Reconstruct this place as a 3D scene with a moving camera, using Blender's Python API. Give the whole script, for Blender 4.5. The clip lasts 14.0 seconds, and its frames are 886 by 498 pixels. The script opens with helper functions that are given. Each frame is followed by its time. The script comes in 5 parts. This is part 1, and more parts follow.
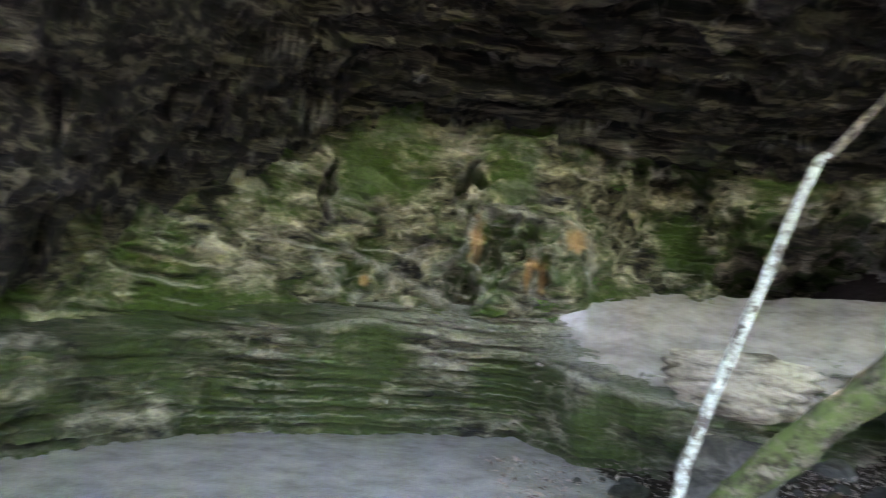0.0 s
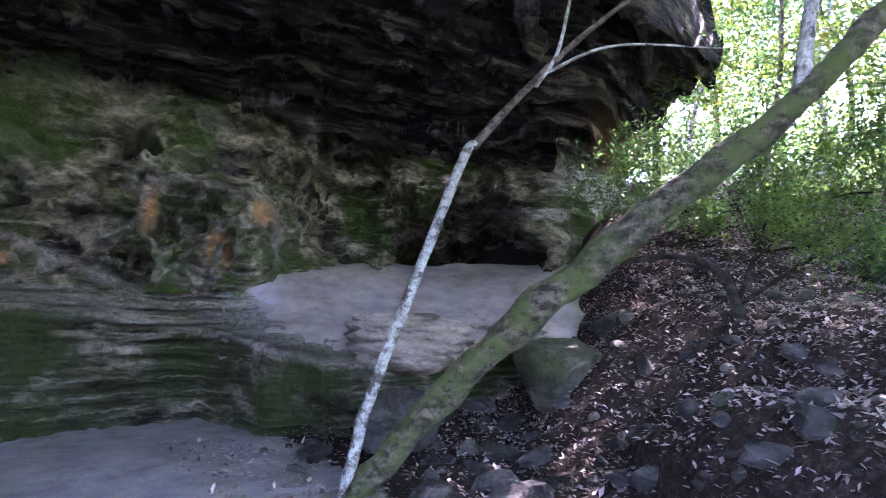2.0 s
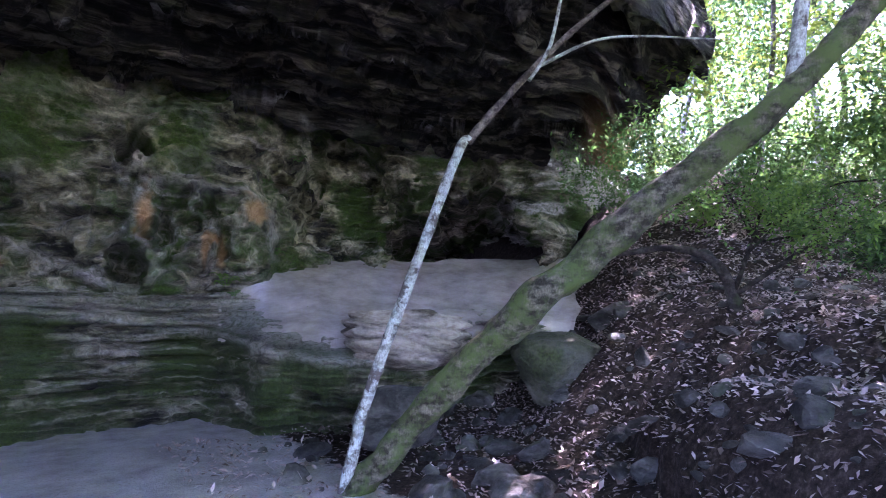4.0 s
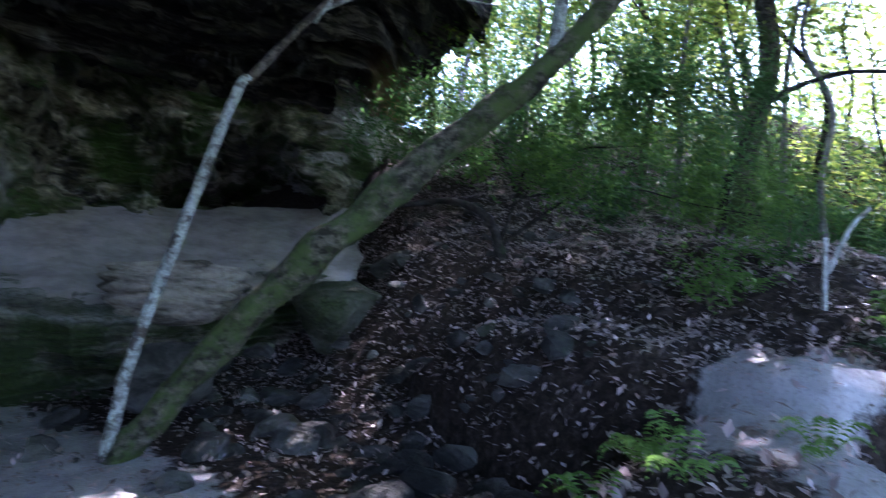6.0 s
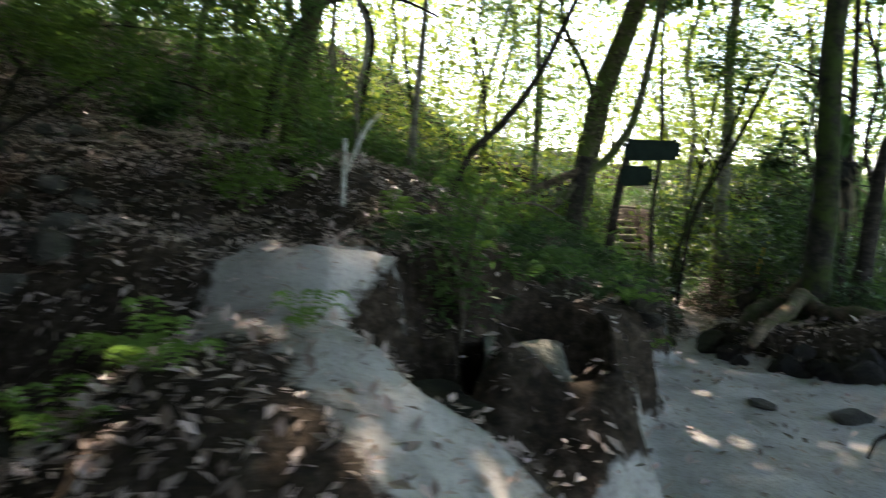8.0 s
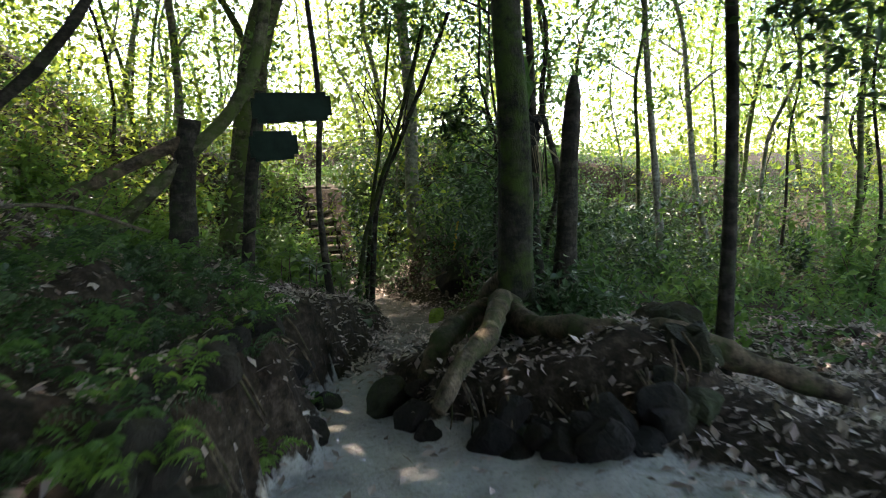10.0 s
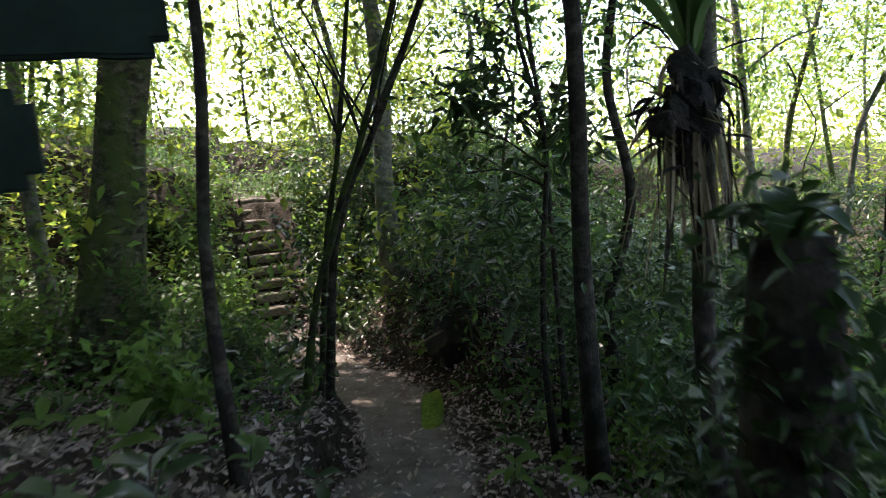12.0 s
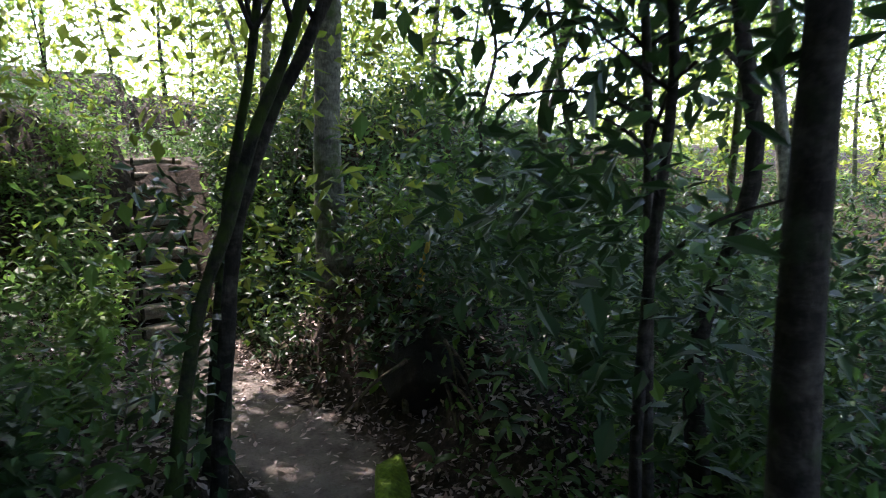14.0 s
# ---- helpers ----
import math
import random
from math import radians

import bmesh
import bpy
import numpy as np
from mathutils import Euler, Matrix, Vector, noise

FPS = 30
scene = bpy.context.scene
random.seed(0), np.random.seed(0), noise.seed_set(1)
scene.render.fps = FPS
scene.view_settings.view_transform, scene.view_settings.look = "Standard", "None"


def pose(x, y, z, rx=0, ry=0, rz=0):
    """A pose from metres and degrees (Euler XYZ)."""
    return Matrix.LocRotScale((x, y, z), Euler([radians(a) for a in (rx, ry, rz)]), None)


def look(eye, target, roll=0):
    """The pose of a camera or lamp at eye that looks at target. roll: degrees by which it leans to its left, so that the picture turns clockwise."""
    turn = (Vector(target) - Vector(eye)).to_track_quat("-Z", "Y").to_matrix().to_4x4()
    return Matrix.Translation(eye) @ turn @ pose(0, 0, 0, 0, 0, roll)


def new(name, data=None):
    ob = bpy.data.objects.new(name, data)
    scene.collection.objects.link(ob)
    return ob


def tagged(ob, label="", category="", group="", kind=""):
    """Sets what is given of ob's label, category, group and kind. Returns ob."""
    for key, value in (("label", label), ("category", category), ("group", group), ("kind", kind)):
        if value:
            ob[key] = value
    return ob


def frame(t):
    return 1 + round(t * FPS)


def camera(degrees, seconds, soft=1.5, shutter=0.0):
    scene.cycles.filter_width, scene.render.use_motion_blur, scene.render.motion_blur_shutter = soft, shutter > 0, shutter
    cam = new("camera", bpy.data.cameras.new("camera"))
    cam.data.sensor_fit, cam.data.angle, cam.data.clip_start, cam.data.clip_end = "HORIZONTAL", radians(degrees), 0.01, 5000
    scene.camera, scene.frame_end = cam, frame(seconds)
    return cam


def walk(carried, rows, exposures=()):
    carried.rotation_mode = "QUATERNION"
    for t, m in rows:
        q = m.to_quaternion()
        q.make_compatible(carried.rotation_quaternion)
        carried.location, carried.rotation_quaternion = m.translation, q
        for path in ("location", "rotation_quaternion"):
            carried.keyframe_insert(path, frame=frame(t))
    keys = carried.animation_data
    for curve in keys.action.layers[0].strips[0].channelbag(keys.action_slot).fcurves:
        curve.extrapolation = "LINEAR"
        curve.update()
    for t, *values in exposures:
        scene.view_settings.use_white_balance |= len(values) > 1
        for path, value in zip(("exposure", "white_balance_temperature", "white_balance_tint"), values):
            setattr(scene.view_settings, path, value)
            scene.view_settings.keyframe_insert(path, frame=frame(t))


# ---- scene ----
cam = camera(71.9, 14.0, soft=1.0, shutter=0.35)
PATH = [
    (0.0, (0.273, -0.237, 1.485), (0.440, 1.741, 1.730), 5.3),
    (0.5, (0.289, -0.256, 1.485), (0.918, 1.625, 1.737), 3.0),
    (1.0, (0.292, -0.292, 1.485), (1.162, 1.493, 1.724), 2.4),
    (1.5, (0.298, -0.324, 1.485), (1.302, 1.391, 1.708), 1.8),
    (2.0, (0.296, -0.332, 1.485), (1.396, 1.325, 1.697), 1.5),
    (2.5, (0.303, -0.331, 1.485), (1.455, 1.291, 1.693), 0.5),
    (3.0, (0.301, -0.320, 1.485), (1.431, 1.318, 1.682), 0.5),
    (3.2, (0.301, -0.320, 1.485), (1.415, 1.330, 1.677), 0.6),
    (5.3, (0.301, -0.320, 1.485), (1.439, 1.309, 1.712), -0.7),
    (5.5, (0.301, -0.320, 1.485), (1.584, 1.200, 1.692), 0.0),
    (6, (0.301, -0.320, 1.485), (1.9215, 0.852, 1.523), 0.0),
    (6.5, (0.301, -0.320, 1.485), (2.093, 0.569, 1.466), 0.2),
    (7, (0.301, -0.320, 1.485), (2.151, 0.438, 1.450), 0.0),
    (7.5, (0.331, -0.350, 1.475), (2.283, 0.072, 1.362), 0.4),
    (8, (0.703, -0.534, 1.266), (2.693, -0.618, 1.086), 1.8),
    (8.5, (1.257, -1.257, 1.135), (3.199, -1.688, 0.924), 0.6),
    (9, (1.734, -1.630, 1.193), (3.589, -2.326, 0.922), -0.1),
    (9.2, (1.896, -1.680, 1.198), (3.711, -2.477, 0.932), -0.8),
    (11.3, (5.051, -2.725, 1.405), (6.774, -3.710, 1.162), -3.2),
    (11.5, (5.386, -2.906, 1.355), (7.105, -3.899, 1.108), -3.4),
    (12, (6.214, -3.330, 1.436), (7.901, -4.373, 1.181), -3.2),
    (12.5, (6.743, -3.550, 1.612), (8.368, -4.679, 1.322), -1.5),
    (13, (7.275, -3.821, 1.557), (8.859, -5.001, 1.244), -1.5),
    (13.5, (7.878, -4.044, 1.400), (9.441, -5.253, 1.091), -0.6),
    (14, (8.415, -4.368, 1.176), (9.978, -5.577, 0.868), 0.3),
]
walk(cam, [(t, look(eye, target, roll)) for t, eye, target, roll in PATH],
     exposures=[(0.0, 6.3, 6400, 40), (0.5, 6.1, 6000, 48), (1.0, 5.65, 5700, 55), (2.0, 5.45, 5450, 60), (3.2, 5.4, 5400, 60), (5.3, 5.25, 5100, 62), (5.9, 4.25, 5000, 44), (6.5, 3.1, 5500, 20), (7.2, 3.1, 6200, 13), (8.2, 3.35, 7000, 18), (9.2, 3.4, 7000, 17), (11.3, 3.2, 6700, 22), (14.0, 3.2, 6000, 30)])

# ---------------- light ----------------
SUN_AZ, SUN_EL = 88.0, 52.0
world = bpy.data.worlds.new("world")
scene.world = world
world.use_nodes = True
wn = world.node_tree.nodes
sky = wn.new("ShaderNodeTexSky")
sky.sky_type = "NISHITA"
sky.sun_disc = False
sky.sun_elevation = radians(SUN_EL)
sky.sun_rotation = radians(SUN_AZ)
wn["Background"].inputs["Strength"].default_value = 0.15
world.node_tree.links.new(sky.outputs[0], wn["Background"].inputs[0])
sun = new("sun", bpy.data.lights.new("sun", "SUN"))
sun.data.energy, sun.data.angle, sun.data.color = 2.2, radians(0.5), (1.0, 0.9, 0.72)
sun_way = Vector((math.sin(radians(SUN_AZ)) * math.cos(radians(SUN_EL)), math.cos(radians(SUN_AZ)) * math.cos(radians(SUN_EL)), math.sin(radians(SUN_EL))))
sun.matrix_world = look(sun_way * 60, (0, 0, 0))

# ---------------- helpers ----------------
rng = np.random.default_rng(7)


def smooth(a, b, x):
    k = np.clip((np.asarray(x, float) - a) / (b - a), 0, 1)
    return k * k * (3 - 2 * k)


def lattice(ix, iy, iz, seed):
    n = (ix * 374761393 + iy * 668265263 + iz * 2147483647 + seed * 1274126177) & 0xFFFFFFFF
    n = ((n ^ (n >> 13)) * 1274126177) & 0xFFFFFFFF
    n = ((n ^ (n >> 16)) * 2246822519) & 0xFFFFFFFF
    return ((n ^ (n >> 15)) & 0xFFFFFF) / 0xFFFFFF * 2 - 1


def value_noise(x, y, z, seed=0):
    x, y, z = np.broadcast_arrays(np.asarray(x, float), np.asarray(y, float), np.asarray(z, float))
    fx, fy, fz = np.floor(x), np.floor(y), np.floor(z)
    ix, iy, iz = fx.astype(np.int64), fy.astype(np.int64), fz.astype(np.int64)
    u, v, w = [(k * k * (3 - 2 * k)) for k in (x - fx, y - fy, z - fz)]
    out = 0
    for a in (0, 1):
        for b in (0, 1):
            for c in (0, 1):
                out = out + lattice(ix + a, iy + b, iz + c, seed) * (u if a else 1 - u) * (v if b else 1 - v) * (w if c else 1 - w)
    return out


def fbm(x, y, z=0.0, octaves=4, seed=0):
    total, amp, f = 0, 1.0, 1.0
    for k in range(octaves):
        total = total + amp * value_noise(np.asarray(x) * f, np.asarray(y) * f, np.asarray(z) * f, seed + 17 * k)
        amp, f = amp * 0.5, f * 2.03
    return total


def mesh_of(name, verts, faces, mat, shade=True):
    """A mesh from an array of corners and an array of faces, all with as many corners."""
    verts, faces = np.asarray(verts, np.float32), np.asarray(faces, np.int32)
    me = bpy.data.meshes.new(name)
    k = faces.shape[1]
    me.vertices.add(len(verts))
    me.vertices.foreach_set("co", verts.ravel())
    me.loops.add(faces.size)
    me.loops.foreach_set("vertex_index", faces.ravel())
    me.polygons.add(len(faces))
    me.polygons.foreach_set("loop_start", np.arange(0, faces.size, k, dtype=np.int32))
    me.polygons.foreach_set("use_smooth", np.full(len(faces), shade))
    me.update(calc_edges=True)
    me.validate()
    if mat:
        me.materials.append(mat)
    return me


def part(name, me, parent=None, label=""):
    ob = new(name, me)
    if parent is not None:
        ob.parent = parent
    if label:
        ob["label"] = label
    return ob


def thing(name, at, label, category, group="", kind=""):
    ob = new(name)
    ob.location = at
    ob.empty_display_size = 0.1
    return tagged(ob, label, category, group, kind)


def spline(points, n):
    """n points and widths along a smooth curve through the given rows."""
    p = np.asarray(points, float)
    p = np.vstack([2 * p[0] - p[1], p, 2 * p[-1] - p[-2]])
    t = np.linspace(0, len(p) - 3 - 1e-6, n)
    i = t.astype(int)
    u = (t - i)[:, None]
    a, b, c, d = p[i], p[i + 1], p[i + 2], p[i + 3]
    return 0.5 * (2 * b + (c - a) * u + (2 * a - 5 * b + 4 * c - d) * u ** 2 + (3 * b - a - 3 * c + d) * u ** 3)


def tube_data(rows, n=24, segs=10, rough=0.08, seed=0, origin=(0, 0, 0)):
    """A round limb through rows of x, y, z, radius; its skin is uneven by the share rough."""
    c = spline(rows, n)
    p, r = c[:, :3], np.maximum(c[:, 3], 0.002)
    way = np.gradient(p, axis=0)
    way /= np.linalg.norm(way, axis=1)[:, None] + 1e-9
    ref = np.where(np.abs(way[:, 2:3]) > 0.9, np.array([[1.0, 0, 0]]), np.array([[0, 0, 1.0]]))
    ref = ref[:1].repeat(n, 0)
    s = np.cross(way, ref)
    s /= np.linalg.norm(s, axis=1)[:, None] + 1e-9
    q = np.cross(way, s)
    ang = np.linspace(0, 2 * np.pi, segs, endpoint=False)
    ring = s[:, None] * np.cos(ang)[None, :, None] + q[:, None] * np.sin(ang)[None, :, None]
    base = p[:, None] + ring * r[:, None, None]
    k = 0.6 / max(r.mean(), 0.01)
    bump = 1 + rough * fbm(base[..., 0] * k, base[..., 1] * k, base[..., 2] * k * 0.4, 3, seed + 5)
    v = (p[:, None] + ring * (r[:, None] * bump)[..., None]).reshape(-1, 3)
    i, j = np.meshgrid(np.arange(n - 1), np.arange(segs), indexing="ij")
    f = np.stack([i * segs + j, i * segs + (j + 1) % segs, (i + 1) * segs + (j + 1) % segs, (i + 1) * segs + j], -1).reshape(-1, 4)
    v = np.vstack([v, p[:1], p[-1:]])
    a, b = len(v) - 2, len(v) - 1
    jj = np.arange(segs)
    caps = np.vstack([np.stack([np.full(segs, a), (jj + 1) % segs, jj, jj], -1), np.stack([np.full(segs, b), (n - 1) * segs + jj, (n - 1) * segs + (jj + 1) % segs, (n - 1) * segs + (jj + 1) % segs], -1)])
    return v - np.asarray(origin), f, caps


def join(datas):
    """One list of corners and four-cornered faces from several limbs."""
    v, f, k = [], [], 0
    for verts, faces, caps in datas:
        v.append(verts)
        f.append(faces + k)
        k += len(verts)
    return np.vstack(v), np.vstack(f)


def tube(name, rows, mat, n=24, segs=10, rough=0.08, seed=0, origin=(0, 0, 0)):
    v, f, caps = tube_data(rows, n, segs, rough, seed, origin)
    me = mesh_of(name, v, f, mat)
    bm = bmesh.new()
    bm.from_mesh(me)
    bmesh.ops.holes_fill(bm, edges=[e for e in bm.edges if e.is_boundary], sides=0)
    bm.to_mesh(me)
    bm.free()
    return me


def leaf_data(p, size, seed=0, droop=0.35, slim=0.5, up=0.5):
    """Folded leaves of four corners at the points p."""
    r = np.random.default_rng(seed)
    n = len(p)
    size = np.broadcast_to(size, n) * r.uniform(0.6, 1.35, n)
    yaw = r.uniform(0, 2 * np.pi, n)
    dip = r.normal(-droop, 0.45, n)
    way = np.stack([np.cos(yaw) * np.cos(dip), np.sin(yaw) * np.cos(dip), np.sin(dip)], -1)
    side = np.stack([-np.sin(yaw), np.cos(yaw), r.normal(0, up, n)], -1)
    side /= np.linalg.norm(side, axis=1)[:, None]
    nor = np.cross(way, side)
    s = size[:, None]
    mid = p + way * s * 0.45 + nor * s * 0.07
    v = np.stack([p, mid + side * s * slim * 0.5 , p + way * s, mid - side * s * slim * 0.5], 1)
    f = np.arange(4 * n).reshape(n, 4)
    return v.reshape(-1, 3), np.concatenate([f[:, [0, 1, 2]], f[:, [0, 2, 3]]])


def clumps(n, centre, radii, k, spread, seed):
    """n points in k loose clumps inside an ellipsoid."""
    r = np.random.default_rng(seed)
    q = r.normal(size=(k, 3))
    q /= np.linalg.norm(q, axis=1)[:, None]
    q *= r.uniform(0.25, 1, (k, 1)) ** 0.6
    c = q * np.asarray(radii) + np.asarray(centre)
    pick = r.integers(0, k, n)
    return c[pick] + r.normal(size=(n, 3)) * spread * r.uniform(0.4, 1.3, (k, 1))[pick], c


# ---------------- materials ----------------
def material(name, rough=0.85, spec=0.3):
    m = bpy.data.materials.new(name)
    m.use_nodes = True
    b = m.node_tree.nodes["Principled BSDF"]
    b.inputs["Roughness"].default_value = rough
    b.inputs["Specular IOR Level"].default_value = spec
    return m, m.node_tree.nodes, m.node_tree.links, b


def noise_node(nodes, links, scale, detail=5.0, rough=0.6, stretch=None, distort=0.0):
    n = nodes.new("ShaderNodeTexNoise")
    n.inputs["Scale"].default_value, n.inputs["Detail"].default_value = scale, detail
    n.inputs["Roughness"].default_value, n.inputs["Distortion"].default_value = rough, distort
    geo = nodes.new("ShaderNodeNewGeometry")
    src = geo.outputs["Position"]
    if stretch:
        mp = nodes.new("ShaderNodeMapping")
        mp.inputs["Scale"].default_value = stretch
        links.new(src, mp.inputs[0])
        src = mp.outputs[0]
    links.new(src, n.inputs["Vector"])
    return n


def ramp(nodes, links, source, stops):
    r = nodes.new("ShaderNodeValToRGB")
    e = r.color_ramp.elements
    while len(e) < len(stops):
        e.new(0.5)
    for k, (pos, col) in zip(e, stops):
        k.position, k.color = pos, (*col, 1)
    links.new(source, r.inputs[0])
    return r


def mix(nodes, links, fac, a, b, mode="MIX"):
    m = nodes.new("ShaderNodeMix")
    m.data_type, m.blend_type = "RGBA", mode
    for sock, val in ((m.inputs[0], fac), (m.inputs[6], a), (m.inputs[7], b)):
        if isinstance(val, (int, float)):
            sock.default_value = val
        elif isinstance(val, tuple):
            sock.default_value = (*val, 1)
        else:
            links.new(val, sock)
    return m.outputs[2]


def bump(nodes, links, bsdf, height, strength=0.5, distance=0.02):
    b = nodes.new("ShaderNodeBump")
    b.inputs["Strength"].default_value, b.inputs["Distance"].default_value = strength, distance
    links.new(height, b.inputs["Height"])
    links.new(b.outputs[0], bsdf.inputs["Normal"])


def rock_material(name, dark, mid, pale, moss, moss_lo, moss_hi, streak=(1, 1, 5), worn_lit=False):
    m, n, l, b = material(name, 0.82, 0.35)
    strata = noise_node(n, l, 1.6, 8, 0.65, streak, 0.4)
    col = ramp(n, l, strata.outputs[0], [(0.4, dark), (0.49, mid), (0.62, pale)])
    fine = noise_node(n, l, 14, 6, 0.7)
    col2 = mix(n, l, 0.55, col.outputs[0], ramp(n, l, fine.outputs[0], [(0.3, tuple(c * 0.5 for c in dark)), (0.7, pale)]).outputs[0], "OVERLAY")
    patch = noise_node(n, l, 0.8, 6, 0.7)
    where = ramp(n, l, patch.outputs[0], [(moss_lo, (0, 0, 0)), (moss_hi, (1, 1, 1))])
    spots = noise_node(n, l, 30, 3, 0.6)
    green = ramp(n, l, spots.outputs[0], [(0.35, tuple(c * 0.5 for c in moss)), (0.65, moss)])
    out = mix(n, l, where.outputs[0], col2, green.outputs[0])
    if worn_lit:
        # Mask of pale rock: wear, plus painted light on lips and strata.
        rub = n.new("ShaderNodeAttribute")
        rub.attribute_name = "worn_lit"
        soft = n.new("ShaderNodeMath")
        soft.operation = "MULTIPLY"
        l.new(rub.outputs["Fac"], soft.inputs[0])
        l.new(ramp(n, l, fine.outputs[0], [(0.38, (0.25, 0.25, 0.25)), (0.56, (1, 1, 1))]).outputs[0], soft.inputs[1])
        out = mix(n, l, soft.outputs[0], out, ramp(n, l, strata.outputs[0], [(0.35, (0.42, 0.4, 0.34)), (0.65, (0.66, 0.64, 0.57))]).outputs[0])
        iron = n.new("ShaderNodeAttribute")
        iron.attribute_name = "ochre"
        out = mix(n, l, iron.outputs["Fac"], out, ramp(n, l, fine.outputs[0], [(0.3, (0.45, 0.23, 0.09)), (0.65, (0.75, 0.5, 0.24))]).outputs[0])
    l.new(out, b.inputs["Base Color"])
    add = n.new("ShaderNodeMath")
    add.operation = "MULTIPLY_ADD"
    l.new(fine.outputs[0], add.inputs[0])
    add.inputs[1].default_value = 0.5
    l.new(strata.outputs[0], add.inputs[2])
    bump(n, l, b, add.outputs[0], 1.0, 0.13)
    return m


def leaf_material(name, low, high, glow=0.5, rough=0.5):
    m, n, l, b = material(name, rough, 0.4)
    geo = n.new("ShaderNodeNewGeometry")
    col = ramp(n, l, geo.outputs["Random Per Island"], [(0.0, low), (0.55, tuple((p + q) / 2 for p, q in zip(low, high))), (1.0, high)])
    l.new(col.outputs[0], b.inputs["Base Color"])
    tr = n.new("ShaderNodeBsdfTranslucent")
    warm = mix(n, l, 0.6, col.outputs[0], (high[0] * 1.45, high[1] * 1.6, high[2] * 1.3))
    l.new(warm, tr.inputs[0])
    mx = n.new("ShaderNodeMixShader")
    mx.inputs[0].default_value = glow
    l.new(b.outputs[0], mx.inputs[1])
    l.new(tr.outputs[0], mx.inputs[2])
    l.new(mx.outputs[0], n["Material Output"].inputs[0])
    return m


def bark_material(name, base, pale, moss, moss_lo=0.5, moss_hi=0.65, pale_lo=0.5, scale=6.0, rough=0.9):
    m, n, l, b = material(name, rough, 0.25)
    big = noise_node(n, l, scale, 5, 0.65, (1, 1, 1.6))
    col = ramp(n, l, big.outputs[0], [(pale_lo - 0.14, base), (pale_lo + 0.1, pale)])
    fine = noise_node(n, l, scale * 7, 5, 0.7, (1, 1, 0.4))
    col2 = mix(n, l, 0.6, col.outputs[0], ramp(n, l, fine.outputs[0], [(0.3, (0.1, 0.09, 0.08)), (0.7, (0.85, 0.85, 0.82))]).outputs[0], "OVERLAY")
    patch = noise_node(n, l, scale * 0.45, 4, 0.7)
    where = ramp(n, l, patch.outputs[0], [(moss_lo, (0, 0, 0)), (moss_hi, (1, 1, 1))])
    out = mix(n, l, where.outputs[0], col2, moss)
    l.new(out, b.inputs["Base Color"])
    bump(n, l, b, fine.outputs[0], 0.7, 0.02)
    return m


cliff_mat = rock_material("cliff_rock", (0.012, 0.012, 0.009), (0.15, 0.145, 0.1), (0.55, 0.53, 0.44), (0.06, 0.095, 0.022), 0.42, 0.56, (1, 1, 2.8), worn_lit=True)
wall_mat = rock_material("wall_rock", (0.012, 0.012, 0.008), (0.19, 0.18, 0.115), (0.66, 0.63, 0.5), (0.07, 0.13, 0.018), 0.45, 0.58, (1, 1, 1.9), worn_lit=True)
# Roof sandstone coloured near black to stand for its shade; wall kept lighter.
shaded_roof_mat = rock_material("shaded_roof_rock", (0.004, 0.0035, 0.003), (0.028, 0.023, 0.017), (0.24, 0.22, 0.16), (0.03, 0.04, 0.018), 0.58, 0.72, (0.5, 3.0, 6), worn_lit=True)
stone_mat = rock_material("loose_stone", (0.035, 0.034, 0.03), (0.1, 0.098, 0.085), (0.27, 0.265, 0.235), (0.06, 0.085, 0.035), 0.56, 0.68, (1, 1, 2))
pale_rock = rock_material("pale_sandstone", (0.16, 0.14, 0.11), (0.45, 0.41, 0.34), (0.68, 0.64, 0.56), (0.12, 0.15, 0.07), 0.64, 0.8, (1, 1, 4))
boulder_mat = rock_material("mossy_boulder", (0.02, 0.02, 0.014), (0.085, 0.085, 0.06), (0.25, 0.245, 0.2), (0.07, 0.095, 0.03), 0.4, 0.58, (1, 1, 2))
moss_mat, mn, ml, mb = material("moss", 0.95, 0.2)
ml.new(ramp(mn, ml, noise_node(mn, ml, 25, 4).outputs[0], [(0.3, (0.05, 0.09, 0.01)), (0.7, (0.16, 0.26, 0.02))]).outputs[0], mb.inputs["Base Color"])
bump(mn, ml, mb, noise_node(mn, ml, 60, 3).outputs[0], 0.8, 0.02)

lichen_bark = bark_material("lichen_bark", (0.14, 0.14, 0.115), (0.46, 0.5, 0.45), (0.09, 0.08, 0.065), 0.52, 0.6, 0.47, 11)
mossy_bark = bark_material("mossy_bark", (0.028, 0.026, 0.016), (0.17, 0.155, 0.11), (0.07, 0.1, 0.025), 0.42, 0.6, 0.57, 9)
# Darker copy of the mossy bark, with the shade put into its colour.
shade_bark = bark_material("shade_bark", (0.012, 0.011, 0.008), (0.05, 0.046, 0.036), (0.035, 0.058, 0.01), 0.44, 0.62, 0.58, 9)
dark_bark = bark_material("dark_bark", (0.018, 0.015, 0.012), (0.075, 0.068, 0.055), (0.03, 0.045, 0.018), 0.55, 0.7, 0.6, 8)
grey_bark = bark_material("grey_bark", (0.09, 0.085, 0.07), (0.25, 0.24, 0.2), (0.08, 0.11, 0.04), 0.5, 0.66, 0.52, 7)
root_bark = bark_material("root_bark", (0.035, 0.026, 0.018), (0.17, 0.13, 0.09), (0.05, 0.065, 0.02), 0.48, 0.66, 0.54, 9)
twig_bark = bark_material("twig_bark", (0.05, 0.04, 0.03), (0.2, 0.17, 0.13), (0.1, 0.11, 0.07), 0.6, 0.72, 0.55, 12)
